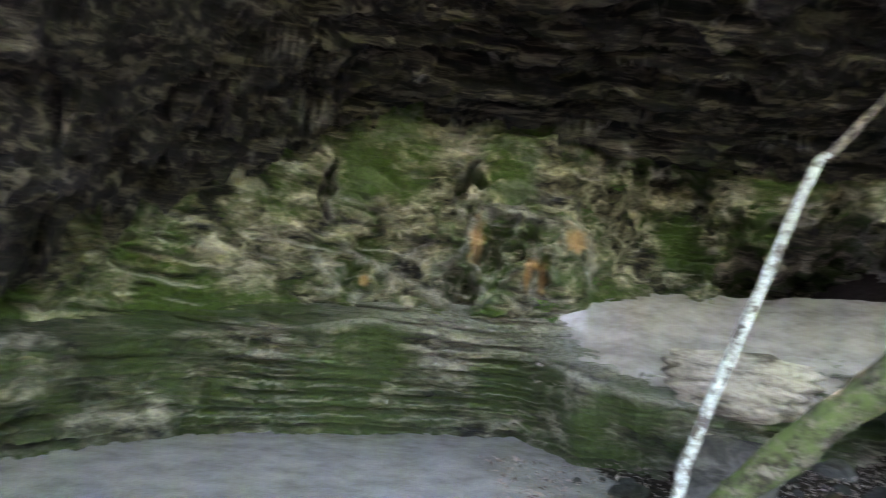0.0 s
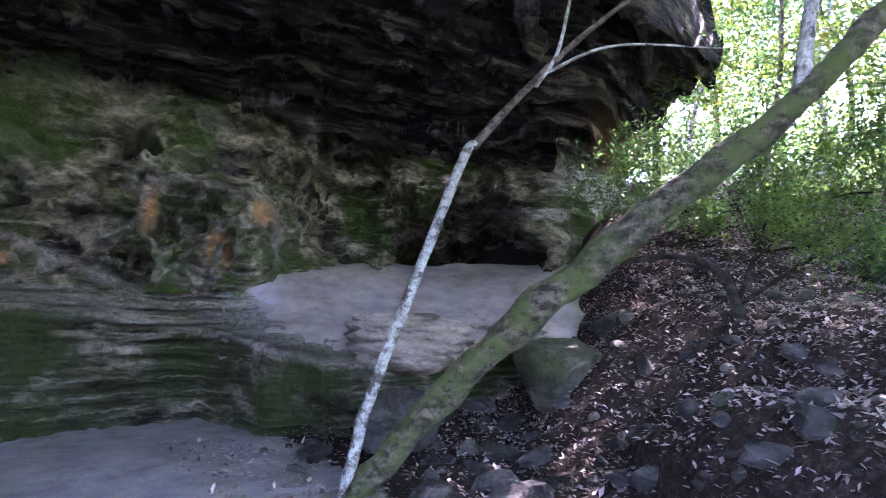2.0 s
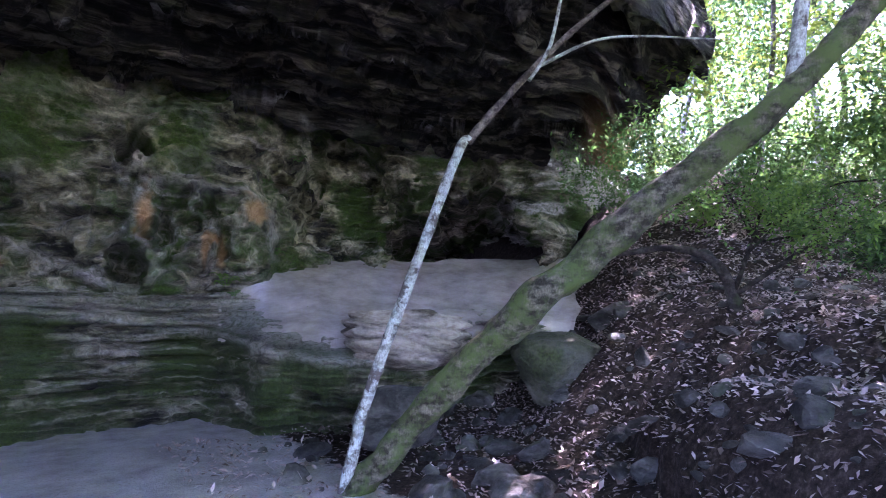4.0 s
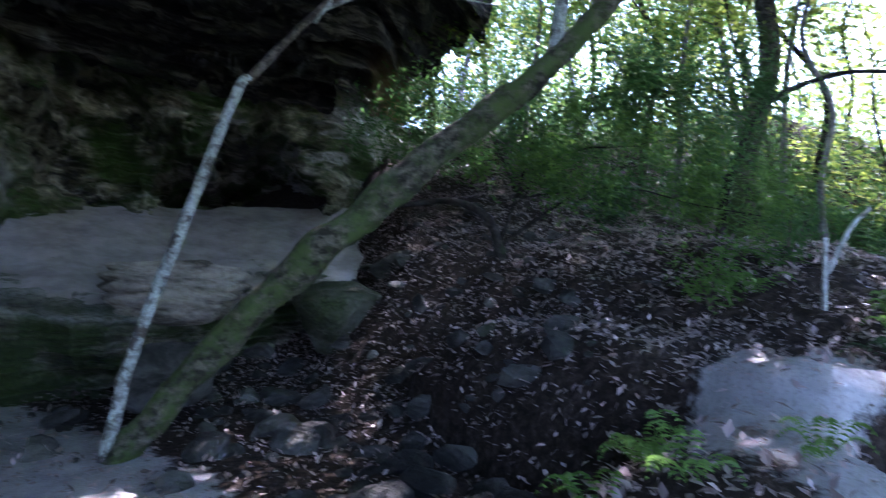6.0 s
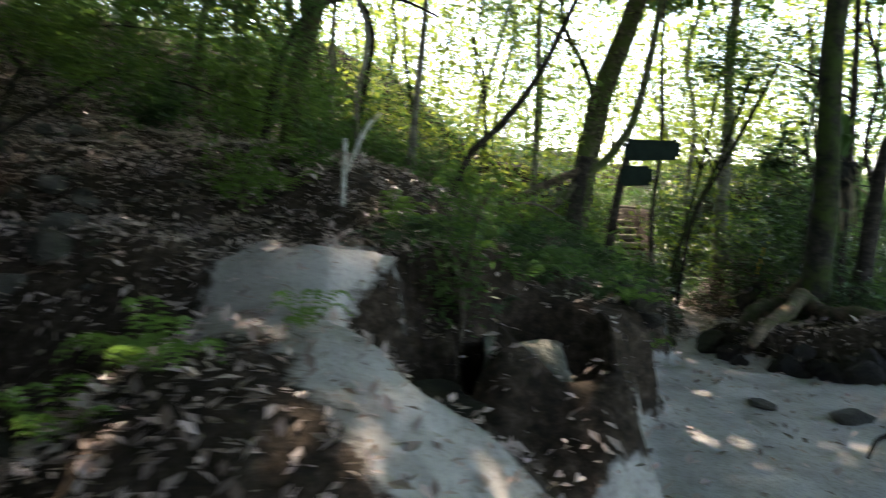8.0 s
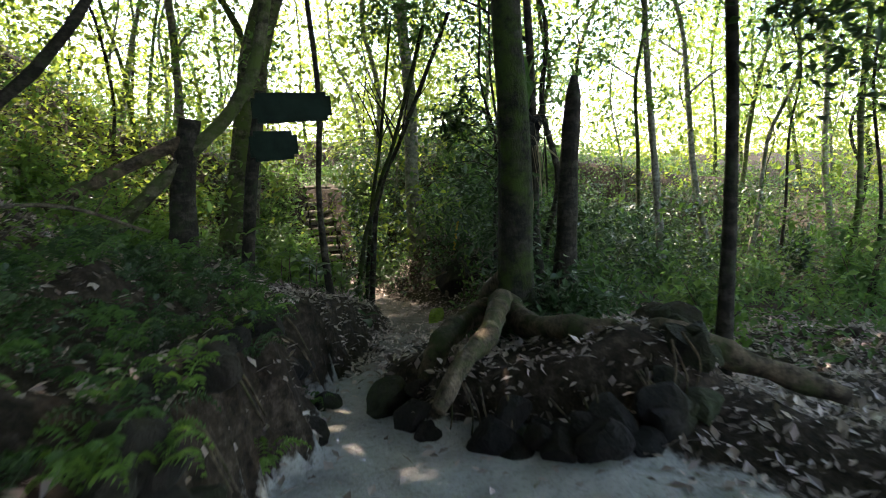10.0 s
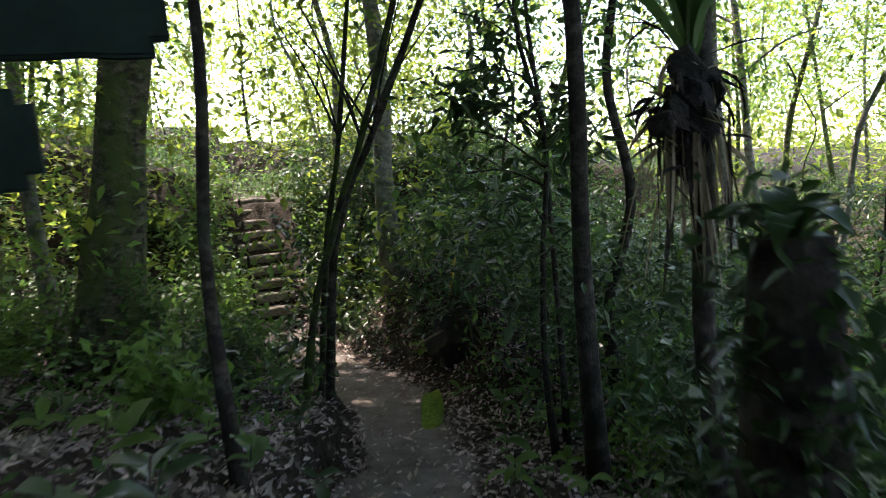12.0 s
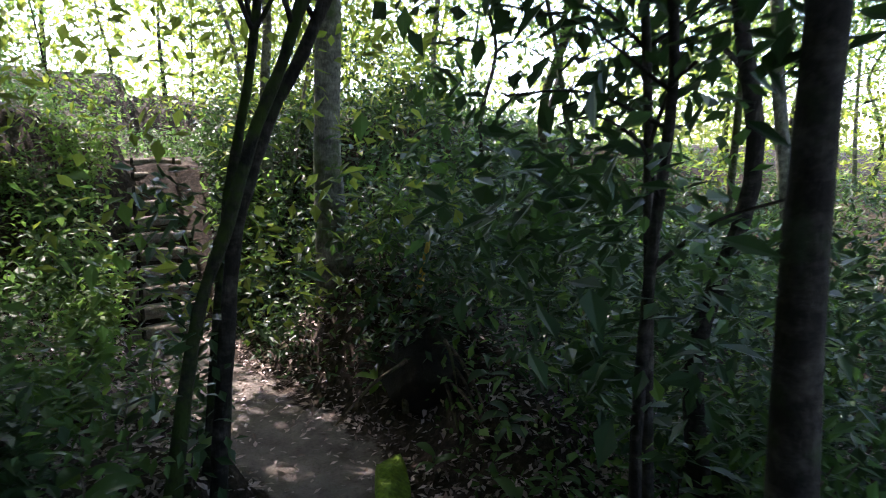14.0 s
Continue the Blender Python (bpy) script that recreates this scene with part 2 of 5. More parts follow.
dead_wood = bark_material("dead_wood", (0.2, 0.19, 0.16), (0.55, 0.56, 0.52), (0.25, 0.27, 0.22), 0.58, 0.7, 0.45, 10)

green_leaf = leaf_material("green_leaf", (0.035, 0.08, 0.022), (0.09, 0.17, 0.045), 0.45)
# Darker leaf: a mixed-in tone, and shade put into the undergrowth's colour.
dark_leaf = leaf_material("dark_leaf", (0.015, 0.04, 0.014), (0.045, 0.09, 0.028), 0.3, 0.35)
bright_leaf = leaf_material("bright_leaf", (0.06, 0.12, 0.028), (0.15, 0.25, 0.05), 0.5)
# Woodland leaf copy, paler and yellower, with sunlight put into its colour.
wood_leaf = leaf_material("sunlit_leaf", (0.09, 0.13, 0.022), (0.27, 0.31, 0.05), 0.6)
dead_leaf = leaf_material("fallen_leaf", (0.07, 0.045, 0.036), (0.6, 0.47, 0.43), 0.1, 0.38)
straw_leaf = leaf_material("dry_strip", (0.06, 0.045, 0.03), (0.3, 0.24, 0.16), 0.25, 0.7)

ground_mat, gn, gl, gb = material("forest_ground", 0.95, 0.2)
attr = gn.new("ShaderNodeAttribute")
attr.attribute_name = "sandy"
litter = ramp(gn, gl, noise_node(gn, gl, 16, 8, 0.75).outputs[0], [(0.35, (0.012, 0.009, 0.007)), (0.52, (0.05, 0.037, 0.027)), (0.72, (0.17, 0.13, 0.105))])
earth = ramp(gn, gl, noise_node(gn, gl, 3.0, 6, 0.7).outputs[0], [(0.35, (0.35, 0.3, 0.27)), (0.65, (0.95, 0.95, 0.9))])
litter2 = mix(gn, gl, 0.7, litter.outputs[0], earth.outputs[0], "MULTIPLY")
sand = ramp(gn, gl, noise_node(gn, gl, 2.2, 9, 0.7).outputs[0], [(0.3, (0.27, 0.25, 0.235)), (0.5, (0.43, 0.41, 0.39)), (0.68, (0.56, 0.54, 0.52))])
grain = ramp(gn, gl, noise_node(gn, gl, 45, 4, 0.7).outputs[0], [(0.32, (0.45, 0.42, 0.4)), (0.5, (1, 1, 1))])
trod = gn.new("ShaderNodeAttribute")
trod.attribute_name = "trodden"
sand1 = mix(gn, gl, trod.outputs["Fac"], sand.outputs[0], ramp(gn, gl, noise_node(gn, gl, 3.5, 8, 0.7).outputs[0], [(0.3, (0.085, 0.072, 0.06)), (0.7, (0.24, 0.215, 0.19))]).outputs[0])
sand2 = mix(gn, gl, 0.6, sand1, grain.outputs[0], "MULTIPLY")
edge = gn.new("ShaderNodeMath")
edge.operation = "MULTIPLY_ADD"
gl.new(noise_node(gn, gl, 7, 5, 0.7).outputs[0], edge.inputs[0])
edge.inputs[1].default_value = 0.9
gl.new(attr.outputs["Fac"], edge.inputs[2])
where = ramp(gn, gl, edge.outputs[0], [(0.85, (0, 0, 0)), (1.02, (1, 1, 1))])
gl.new(mix(gn, gl, where.outputs[0], litter2, sand2), gb.inputs["Base Color"])
bump(gn, gl, gb, noise_node(gn, gl, 22, 6, 0.7).outputs[0], 0.8, 0.03)

# ---------------- ground ----------------
STAND = np.array([0.3, -0.32, 1.485])
TRAIL = np.array([(-3.0, 3.0, 0.0), (0.3, -0.3, 0.0), (1.7, -1.65, -0.02), (3.3, -2.2, -0.02), (5.0, -2.85, -0.02), (6.2, -3.4, -0.12), (7.3, -3.9, -0.3), (8.6, -4.6, -0.55), (10.5, -5.6, -0.92), (12.3, -6.3, -1.15), (14.6, -6.1, -1.15), (16.4, -6.25, -1.05), (18.6, -6.75, 1.0), (24.0, -7.5, 1.15)])


def trail(x, y):
    """Distance to the trail's middle line, left of it positive, the trail's height, and how far along."""
    best = np.full(x.shape, 1e9)
    side, high, along = np.zeros(x.shape), np.zeros(x.shape), np.zeros(x.shape)
    for k, (a, b) in enumerate(zip(TRAIL[:-1], TRAIL[1:])):
        dx, dy = b[0] - a[0], b[1] - a[1]
        u = np.clip(((x - a[0]) * dx + (y - a[1]) * dy) / (dx * dx + dy * dy), 0, 1)
        d = np.hypot(x - a[0] - u * dx, y - a[1] - u * dy)
        s = np.sign(dx * (y - a[1]) - dy * (x - a[0]))
        near = d < best
        best = np.where(near, d, best)
        side = np.where(near, s, side)
        high = np.where(near, a[2] + u * (b[2] - a[2]), high)
        along = np.where(near, k + u, along)
    return best * side, high, along


def hump(x, y, cx, cy, rx, ry, turn=0.0):
    c, s = math.cos(radians(turn)), math.sin(radians(turn))
    u, v = ((x - cx) * c + (y - cy) * s) / rx, (-(x - cx) * s + (y - cy) * c) / ry
    return np.exp(-(u * u + v * v) ** 1.5)


def knob(x, y, cx, cy, rx, ry, turn=0.0, rim=0.72):
    """A flat-topped lump with steep sides."""
    c, s = math.cos(radians(turn)), math.sin(radians(turn))
    u, v = ((x - cx) * c + (y - cy) * s) / rx, (-(x - cx) * s + (y - cy) * c) / ry
    return smooth(1.0, rim, np.sqrt(u * u + v * v) + 0.12 * value_noise(x * 3, y * 3, 0, 77))


def ground_at(x, y):
    """Height of the ground, and how sandy it is."""
    x, y = np.asarray(x, float), np.asarray(y, float)
    d, zp, s = trail(x, y)
    ragged = d + 0.14 * value_noise(x * 2.3, y * 2.3, 0, 61) + 0.06 * value_noise(x * 7, y * 7, 0, 62)
    q = x - 0.25 * (y - 3.0) - 0.55 * np.clip(y - 4.6, 0, 3)
    slope = 1.45 * smooth(3.9, 6.6, q) + 0.1 * np.clip(q - 6.3, 0, 6) + 0.3 * np.clip(q - 12.3, 0, 9) * smooth(-3.0, 4.0, y)
    slope = (slope + 3.0 * hump(x, y, 14.0, 9.5, 7.0, 6.5)) * smooth(0.5, 3.2, d) * smooth(25, 12, np.abs(y)) * (0.35 + 0.65 * smooth(-3.5, 0.5, y))
    here = smooth(2.35, 2.9, s)
    bank = here * (0.62 * smooth(0.54, 0.74, ragged) + 0.32 * smooth(0.85, 1.7, ragged)) * smooth(7.0, 4.5, d)
    bank = bank * (1 - 0.35 * smooth(6.5, 8.0, s))
    mound = 0.78 * hump(x, y, 3.65, -0.1, 2.0, 1.0, -4)
    pit = knob(x, y, 3.42, -0.5, 0.55, 0.36, 10)
    hollow = -0.45 * pit - 0.4 * knob(x, y, 3.85, -0.7, 0.55, 0.28, 10) - 0.5 * knob(x, y, 3.88, -1.2, 0.6, 0.45, 12)
    left = np.maximum(np.maximum(slope, bank), mound) + hollow * here
    root = 0.25 * knob(x, y, 5.95, -4.05, 1.3, 0.84, 12, 0.72) + 0.14 * hump(x, y, 4.9, -4.6, 1.3, 0.8, 40)
    pile = 1.25 * hump(x, y, 13.6, -7.9, 1.5, 1.3) + 0.55 * hump(x, y, 11.6, -7.5, 0.8, 0.6)
    rise = 0.14 * np.clip(x - 13, 0, 12) * smooth(1.5, 4, -d) + 0.12 * np.clip(x - 15, 0, 12) * smooth(1.0, 4, d)
    off = np.abs(d)
    base = zp * smooth(16, 5, off)
    z = base + np.where(d > 0, left, 0) + root + pile * smooth(0.5, 1.4, off) + rise
    wild = smooth(0.35, 1.2, off) * smooth(2.0, 3.2, s) + 0.3
    z = z + wild * (0.07 * fbm(x * 0.9, y * 0.9, 0, 3, 3) + 0.045 * fbm(x * 3.3, y * 3.3, 0, 3, 4))
    shelter = smooth(3.3, 2.2, x) * smooth(2.2, 3.8, y)
    z = z * (1 - 0.75 * shelter)
    wl = 0.72 - 0.2 * smooth(2.4, 3.0, s) - 0.1 * smooth(5, 6.5, s)
    wr = 0.62 + 0.5 * smooth(2.0, 3.2, s) * smooth(5.0, 4.2, s) - 0.2 * smooth(5.2, 6.5, s)
    lane = np.where(d > 0, smooth(wl + 0.16, wl - 0.1, ragged), smooth(wr + 0.35, wr - 0.35, -ragged))
    lane = lane * (1 - 0.4 * smooth(5.8, 6.4, s) * smooth(8.0, 7.0, s)) * (1 - 0.75 * smooth(10.6, 11.2, s))
    top = np.maximum(hump(x, y, 3.8, 0.05, 0.95, 0.52, 0), hump(x, y, 2.85, -0.5, 1.05, 0.42, 32))
    apron = 0.85 * hump(x, y, 4.1, -3.45, 1.2, 0.75, 10)
    start = smooth(2.3, 1.2, x) * smooth(3.0, 1.5, off) * smooth(0.5, 0.0, y - 0.1 * x)
    sandy = np.maximum.reduce([lane, shelter * 1.2, top * 0.95, apron, 0.9 * start])
    # The pit gets no pale sand, so that the hollow stays dark.
    return z, np.clip(sandy * (1 - smooth(0.12, 0.35, root / 0.36)) * (1 - pit), 0, 1)


def spaced(lo, hi, step, far):
    mid = np.arange(lo, hi + step / 2, step)
    out = []
    gap, p = step, 0.0
    while p < far:
        gap *= 1.25
        p += gap
        out.append(p)
    out = np.array(out)
    return np.concatenate([lo - out[::-1], mid, hi + out])


gx, gy = spaced(-5, 19, 0.085, 900), spaced(-9.5, 8.5, 0.085, 900)
X, Y = np.meshgrid(gx, gy, indexing="ij")
Zg, SAND = ground_at(X, Y)
i, j = np.meshgrid(np.arange(len(gx) - 1), np.arange(len(gy) - 1), indexing="ij")
k = len(gy)
ground = new("ground", mesh_of("ground", np.stack([X, Y, Zg], -1).reshape(-1, 3), np.stack([i * k + j, (i + 1) * k + j, (i + 1) * k + j + 1, i * k + j + 1], -1).reshape(-1, 4), ground_mat))
sandy = ground.data.attributes.new("sandy", "FLOAT", "POINT")
sandy.data.foreach_set("value", SAND.astype(np.float32).ravel())
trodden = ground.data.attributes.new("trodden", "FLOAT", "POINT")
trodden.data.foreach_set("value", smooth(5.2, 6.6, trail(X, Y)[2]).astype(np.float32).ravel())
tagged(ground, "leaf-littered forest ground with a pale sandy trail", "ground", kind="structure")


def on_ground(x, y):
    return float(ground_at(np.array([x]), np.array([y]))[0][0])


# ---------------- the rock shelter ----------------
def spot(az, el, d):
    """A place seen from where the walk begins: bearing from north, elevation, level distance."""
    a = radians(az)
    return np.array([STAND[0] + d * math.sin(a), STAND[1] + d * math.cos(a), STAND[2] + d * math.tan(radians(el))])


def along_rock(az, pairs):
    xs, ys = zip(*pairs)
    return np.interp(az, xs, ys)


def soft_pits(az, z, pits):
    """Weathered hollows in the wall, with a raised rim: bearing, height, width in degrees, height, depth. Gives hollow
    and rim.
    """
    out, rim = 0, 0
    wa, wz = 1.3 * fbm(az * 0.45, z * 2.6, 0, 4, 301), 0.26 * fbm(az * 0.45, z * 2.6, 7, 4, 302)
    broken = smooth(-0.25, 0.35, fbm(az * 0.35, z * 2.0, 3, 3, 303))
    az, z = az + wa, z + wz
    for a, h, w, t, depth in pits:
        rho = np.sqrt(((az - a) / w) ** 2 + ((z - h) / t) ** 2) + 0.22 * value_noise(az * 0.9, z * 4, 0, int(a * 7) + 200)
        out = out + depth * np.exp(-rho ** 4)
        # Rims kept to the lower lips, as if light from above caught them.
        rim = np.maximum(rim, np.exp(-((rho - 1.35) / 0.3) ** 2) * (depth < 0.75) * broken * smooth(0.6, -0.5, (z - h) / t))
    return out, rim


def notch(w, width=0.14):
    """Narrow clefts, one to each step of w."""
    return np.exp(-((w - np.floor(w) - 0.5) / width) ** 2)


def ridges(az, z, line, width):
    """How near each place of the wall is to a raised rib that runs through rows of bearing and height."""
    px, pz = az * 0.157 + 0.05 * fbm(az * 0.9, z * 5, 1, 3, 311), z + 0.05 * fbm(az * 0.9, z * 5, 2, 3, 312)
    best = np.full(az.shape, 9.0)
    for (a, h), (b, k) in zip(line[:-1], line[1:]):
        dx, dz = (b - a) * 0.157, k - h
        u = np.clip(((px - a * 0.157) * dx + (pz - h) * dz) / (dx * dx + dz * dz), 0, 1)
        best = np.minimum(best, np.hypot(px - a * 0.157 - u * dx, pz - h - u * dz))
    return np.exp(-(best / width) ** 2)


def terrace(w, sharp=0.3):
    """Steps of one, each flat and then steep."""
    k = np.floor(w)
    return k + smooth(1 - sharp, 1, w - k) - w + 0.5


def cliff_part(name, a0, a1, ends, na, profile, nv, mat, grain, seed, label, steps=None):
    """A piece of the cliff, swept over bearings a0 to a1 along an upright profile of level distance and height."""
    az1 = np.linspace(0, 1, na)[:, None] * np.ones((1, nv))
    v = np.linspace(0, 1, nv)[None, :] * np.ones((na, 1))
    az = a0 + az1 * (np.interp(v, *zip(*ends)) - a0) if ends else a0 + az1 * (a1 - a0)
    r, z, worn_lit, ochre = profile(az, v)
    x, y = STAND[0] + r * np.sin(np.radians(az)), STAND[1] + r * np.cos(np.radians(az))
    big = fbm(x * 0.35, y * 0.35, z * 0.7, 3, seed)
    layer = fbm(x * 0.5, y * 0.5, z * 4.0 + 0.8 * big, 4, seed + 3)
    chip = fbm(x * 3.0, y * 3.0, z * 6.0, 4, seed + 9)
    lump = fbm(x * 1.1, y * 1.1, z * 1.6, 3, seed + 13)
    dr, dz = grain[0] * big + grain[1] * layer + grain[2] * chip, grain[3] * (layer + 0.6 * chip) + grain[0] * 0.25 * big
    if steps == "wall":
        w = z * 4.2 + 0.9 * big + 0.5 * lump
        dr = dr + 0.15 * terrace(w) * (0.6 + 0.8 * lump) + 0.07 * terrace(w * 2.6 + 1.3 * lump)
        dr = dr + 0.22 * notch(w * 1.3, 0.12) * smooth(0.0, 0.6, chip + 0.5 * lump) + 0.1 * smooth(0.3, 0.7, np.abs(chip))
        worn_lit = np.maximum(worn_lit, smooth(0.32, 0.5, terrace(w, 0.25)) * smooth(0.05, 0.6, lump + 0.2 * chip) * 0.8)
    if steps == "ledge":
        w = z * 5.2 + 0.35 * big + 0.16 * lump
        dr = dr + 0.2 * terrace(w) * (0.8 + 0.5 * lump) + 0.06 * terrace(w * 2.7 + 0.5 * lump) - 0.06 * chip
        dr = dr + 0.34 * notch(w + 0.1 * chip, 0.13) * smooth(-0.45, 0.3, lump + 0.5 * chip) + 0.13 * notch(w * 2.3 + 0.4, 0.16) * smooth(-0.2, 0.4, chip)
        drip = fbm(az * 1.1, z * 0.9, 4, 4, seed + 21)
        dr = dr - 0.09 * drip + 0.2 * smooth(0.35, 0.75, drip) * smooth(0.0, 0.4, lump + chip)
        worn_lit = np.maximum(worn_lit, smooth(0.36, 0.5, terrace(w, 0.2)) * smooth(0.15, 0.7, lump + 0.6 * chip) * 0.5 * smooth(24, 16, az))
    if steps == "roof":
        w = r * 1.25 + 1.6 * big + 0.6 * lump
        dz = dz + 0.46 * terrace(w, 0.2) * (0.8 + 0.7 * lump) + 0.16 * terrace(w * 2.7 + lump, 0.3)
        dz = dz + 0.5 * notch(w + 0.15 * chip, 0.16) * smooth(-0.5, 0.3, lump + 0.4 * chip)
        worn_lit = np.maximum(worn_lit, smooth(0.3, 0.55, terrace(w * 2.7 + lump, 0.3)) * smooth(0.25, 0.75, lump + 0.6 * chip) * 0.85 * smooth(-22, -4, az) * smooth(47, 40, az))
    keep = 1 - smooth(0.95, 1.0, az1)
    r, z = r + dr * (0.3 + 0.7 * keep) + 3.0 * smooth(0.94, 1.0, az1) ** 2, z + dz
    az = az + 1.1 * lump * smooth(0.75, 0.97, az1)
    x, y = STAND[0] + r * np.sin(np.radians(az)), STAND[1] + r * np.cos(np.radians(az))
    i, j = np.meshgrid(np.arange(na - 1), np.arange(nv - 1), indexing="ij")
    f = np.stack([i * nv + j, i * nv + j + 1, (i + 1) * nv + j + 1, (i + 1) * nv + j], -1).reshape(-1, 4)
    ob = new(name, mesh_of(name, np.stack([x, y, z], -1).reshape(-1, 3), f, mat))
    for key, val in (("worn_lit", worn_lit), ("ochre", ochre)):
        layer_of = ob.data.attributes.new(key, "FLOAT", "POINT")
        layer_of.data.foreach_set("value", np.clip(np.broadcast_to(val, r.shape), 0, 1).astype(np.float32).ravel())
    return tagged(ob, label, "cliff", kind="structure")


def foot(az):
    return along_rock(az, [(-75, 4.5), (-45, 5.2), (-31, 6.2), (-16, 7.5), (0, 8.1), (6, 8.5), (12.5, 8.8), (18, 7.5), (23, 6.9), (30, 6.9), (38, 7.4), (46, 8.2), (52, 9)])


def shelf_high(az):
    return along_rock(az, [(-75, 0.7), (-31, 0.9), (-24, 1.0), (-14, 1.22), (-1, 1.46), (4, 1.38), (12, 1.17), (16, 1.07), (23, 0.9), (33, 0.88), (40, 1.05), (52, 1.4)])


def lower_profile(az, v):
    r0, h = foot(az), shelf_high(az)
    back = along_rock(az, [(-75, 5.2), (-31, 7.0), (0, 8.9), (15, 9.2), (19, 10.2), (30, 10.9), (41, 10.9), (52, 10.5)]) + 0.4
    hb = along_rock(az, [(-75, 1.0), (-31, 1.15), (-14, 1.5), (0, 1.78), (15, 1.85), (20, 2.15), (30, 2.28), (45, 2.3), (52, 2.3)])
    up = np.clip(v / 0.6, 0, 1)
    over = np.clip((v - 0.6) / 0.4, 0, 1)
    r = r0 - 0.12 * np.sin(up * np.pi * 0.5) + (0.22 + 0.55 * smooth(17, 22, az)) * np.sin(up * np.pi) + (back - r0) * over
    z = -0.3 + (h + 0.3) * up + (hb - h) * over ** 1.1
    lip = 0.55 * np.exp(-((v - 0.6) / 0.025) ** 2) * smooth(-12, 0, az) + 0.5 * smooth(0.62, 0.66, v) * smooth(-9, 2, az)
    return r, z, lip, 0.0


def upper_profile(az, v):
    rb = along_rock(az, [(-75, 5.4), (-31, 7.2), (-13, 8.5), (0, 8.9), (16, 9.2), (19, 9.9), (28, 10.6), (41, 10.6), (46, 9.9), (52, 9.3)])
    hb = along_rock(az, [(-75, 0.8), (-31, 0.9), (-14, 1.3), (0, 1.55), (15, 1.7), (20, 2.0), (30, 2.1), (52, 1.8)])
    ht = along_rock(az, [(-75, 3.8), (-31, 4.1), (-13, 4.8), (0, 5.3), (17, 5.6), (30, 5.1), (44, 4.9), (52, 5.1)])
    z = hb + (ht - hb) * v
    r = rb - 0.25 * np.sin(v * np.pi * 1.0) - 0.3 * v ** 3
    pits, rim = soft_pits(az, z, [(35.5, 2.4, 5.2, 1.0, 4.2), (40, 2.2, 1.6, 0.45, 2.0), (24, 3.4, 5, 1.0, 0.8), (7.1, 3.55, 1.0, 0.22, 0.65), (5.9, 2.15, 1.4, 0.28, 0.7), (-6.5, 3.3, 0.6, 0.24, 0.5), (-1.4, 2.3, 3.0, 0.55, 0.4), (9.2, 2.75, 0.9, 0.32, 0.4), (12.0, 2.7, 0.8, 0.22, 0.25), (12.8, 2.25, 0.6, 0.3, 0.25), (21.5, 3.5, 0.9, 0.2, 0.35), (9.4, 2.0, 0.9, 0.16, 0.3), (1.5, 2.0, 1.2, 0.2, 0.45), (-4.5, 1.95, 1.0, 0.18, 0.4), (3.4, 1.95, 0.8, 0.12, 0.3), (14.6, 2.05, 0.8, 0.14, 0.3)])
    cells = np.abs(fbm(az * 0.42, z * 2.4, 0, 3, 95))
    comb = np.exp(-(((az - 10.5) / 8.0) ** 2 + ((z - 2.35) / 0.75) ** 2) ** 2)
    r = r + 1.7 * pits - 0.16 * rim + comb * (0.42 * smooth(0.12, 0.5, cells) - 0.12)
    low_rib = ridges(az, z, [(-4.5, 2.5), (-3.2, 2.32), (-1.5, 2.27), (-0.1, 2.18), (1.3, 2.08), (2.6, 1.96), (5.4, 1.86)], 0.085)
    arm_rib = ridges(az, z, [(4.1, 2.29), (6.0, 2.49), (7.0, 2.65), (7.5, 2.98), (7.5, 3.15), (9.2, 3.25), (11.5, 3.14)], 0.085)
    crest = ridges(az, z, [(11.5, 3.14), (14.3, 3.1), (16.7, 3.09), (18.2, 2.85), (18.6, 2.24)], 0.07)
    block = smooth(7.0, 8.2, az) * smooth(19.0, 18.0, az) * smooth(3.25, 3.0, z)
    r = r - 0.26 * low_rib - 0.24 * arm_rib - 0.12 * crest - 0.3 * block
    ochre = 0
    for a, h, w, t in ((16.9, 2.86, 1.0, 0.17), (7.7, 2.72, 0.6, 0.28), (12.6, 2.3, 0.35, 0.2), (14.0, 2.25, 0.3, 0.2), (13.2, 2.42, 0.8, 0.08), (-2.4, 2.0, 0.5, 0.09)):
        ochre = np.maximum(ochre, np.exp(-((((az - a) / w) ** 2 + ((z - h) / t) ** 2) * (1 + 0.6 * value_noise(az * 3, z * 14, 0, 5))) ** 2))
    patch = smooth(0.0, 0.55, fbm(az * 0.4, z * 2.6, 0, 5, 91)) * smooth(18, 15.5, az) * smooth(-9, 3, az) * 0.85
    # Strata at the right end painted pale to look lit.
    lit = smooth(0.0, 0.3, fbm(az * 0.25, z * 5.0, 0, 4, 94)) * smooth(37, 42, az) * smooth(2.6, 3.0, z) * smooth(4.5, 4.0, z)
    return r, z, np.maximum.reduce([0.95 * low_rib, 0.8 * arm_rib, 0.6 * crest, rim * (0.5 + 0.5 * smooth(2.9, 2.3, z)), 0.25 * patch, lit * 0.9, 0.4 * comb * smooth(0.2, 0.06, cells)]), ochre


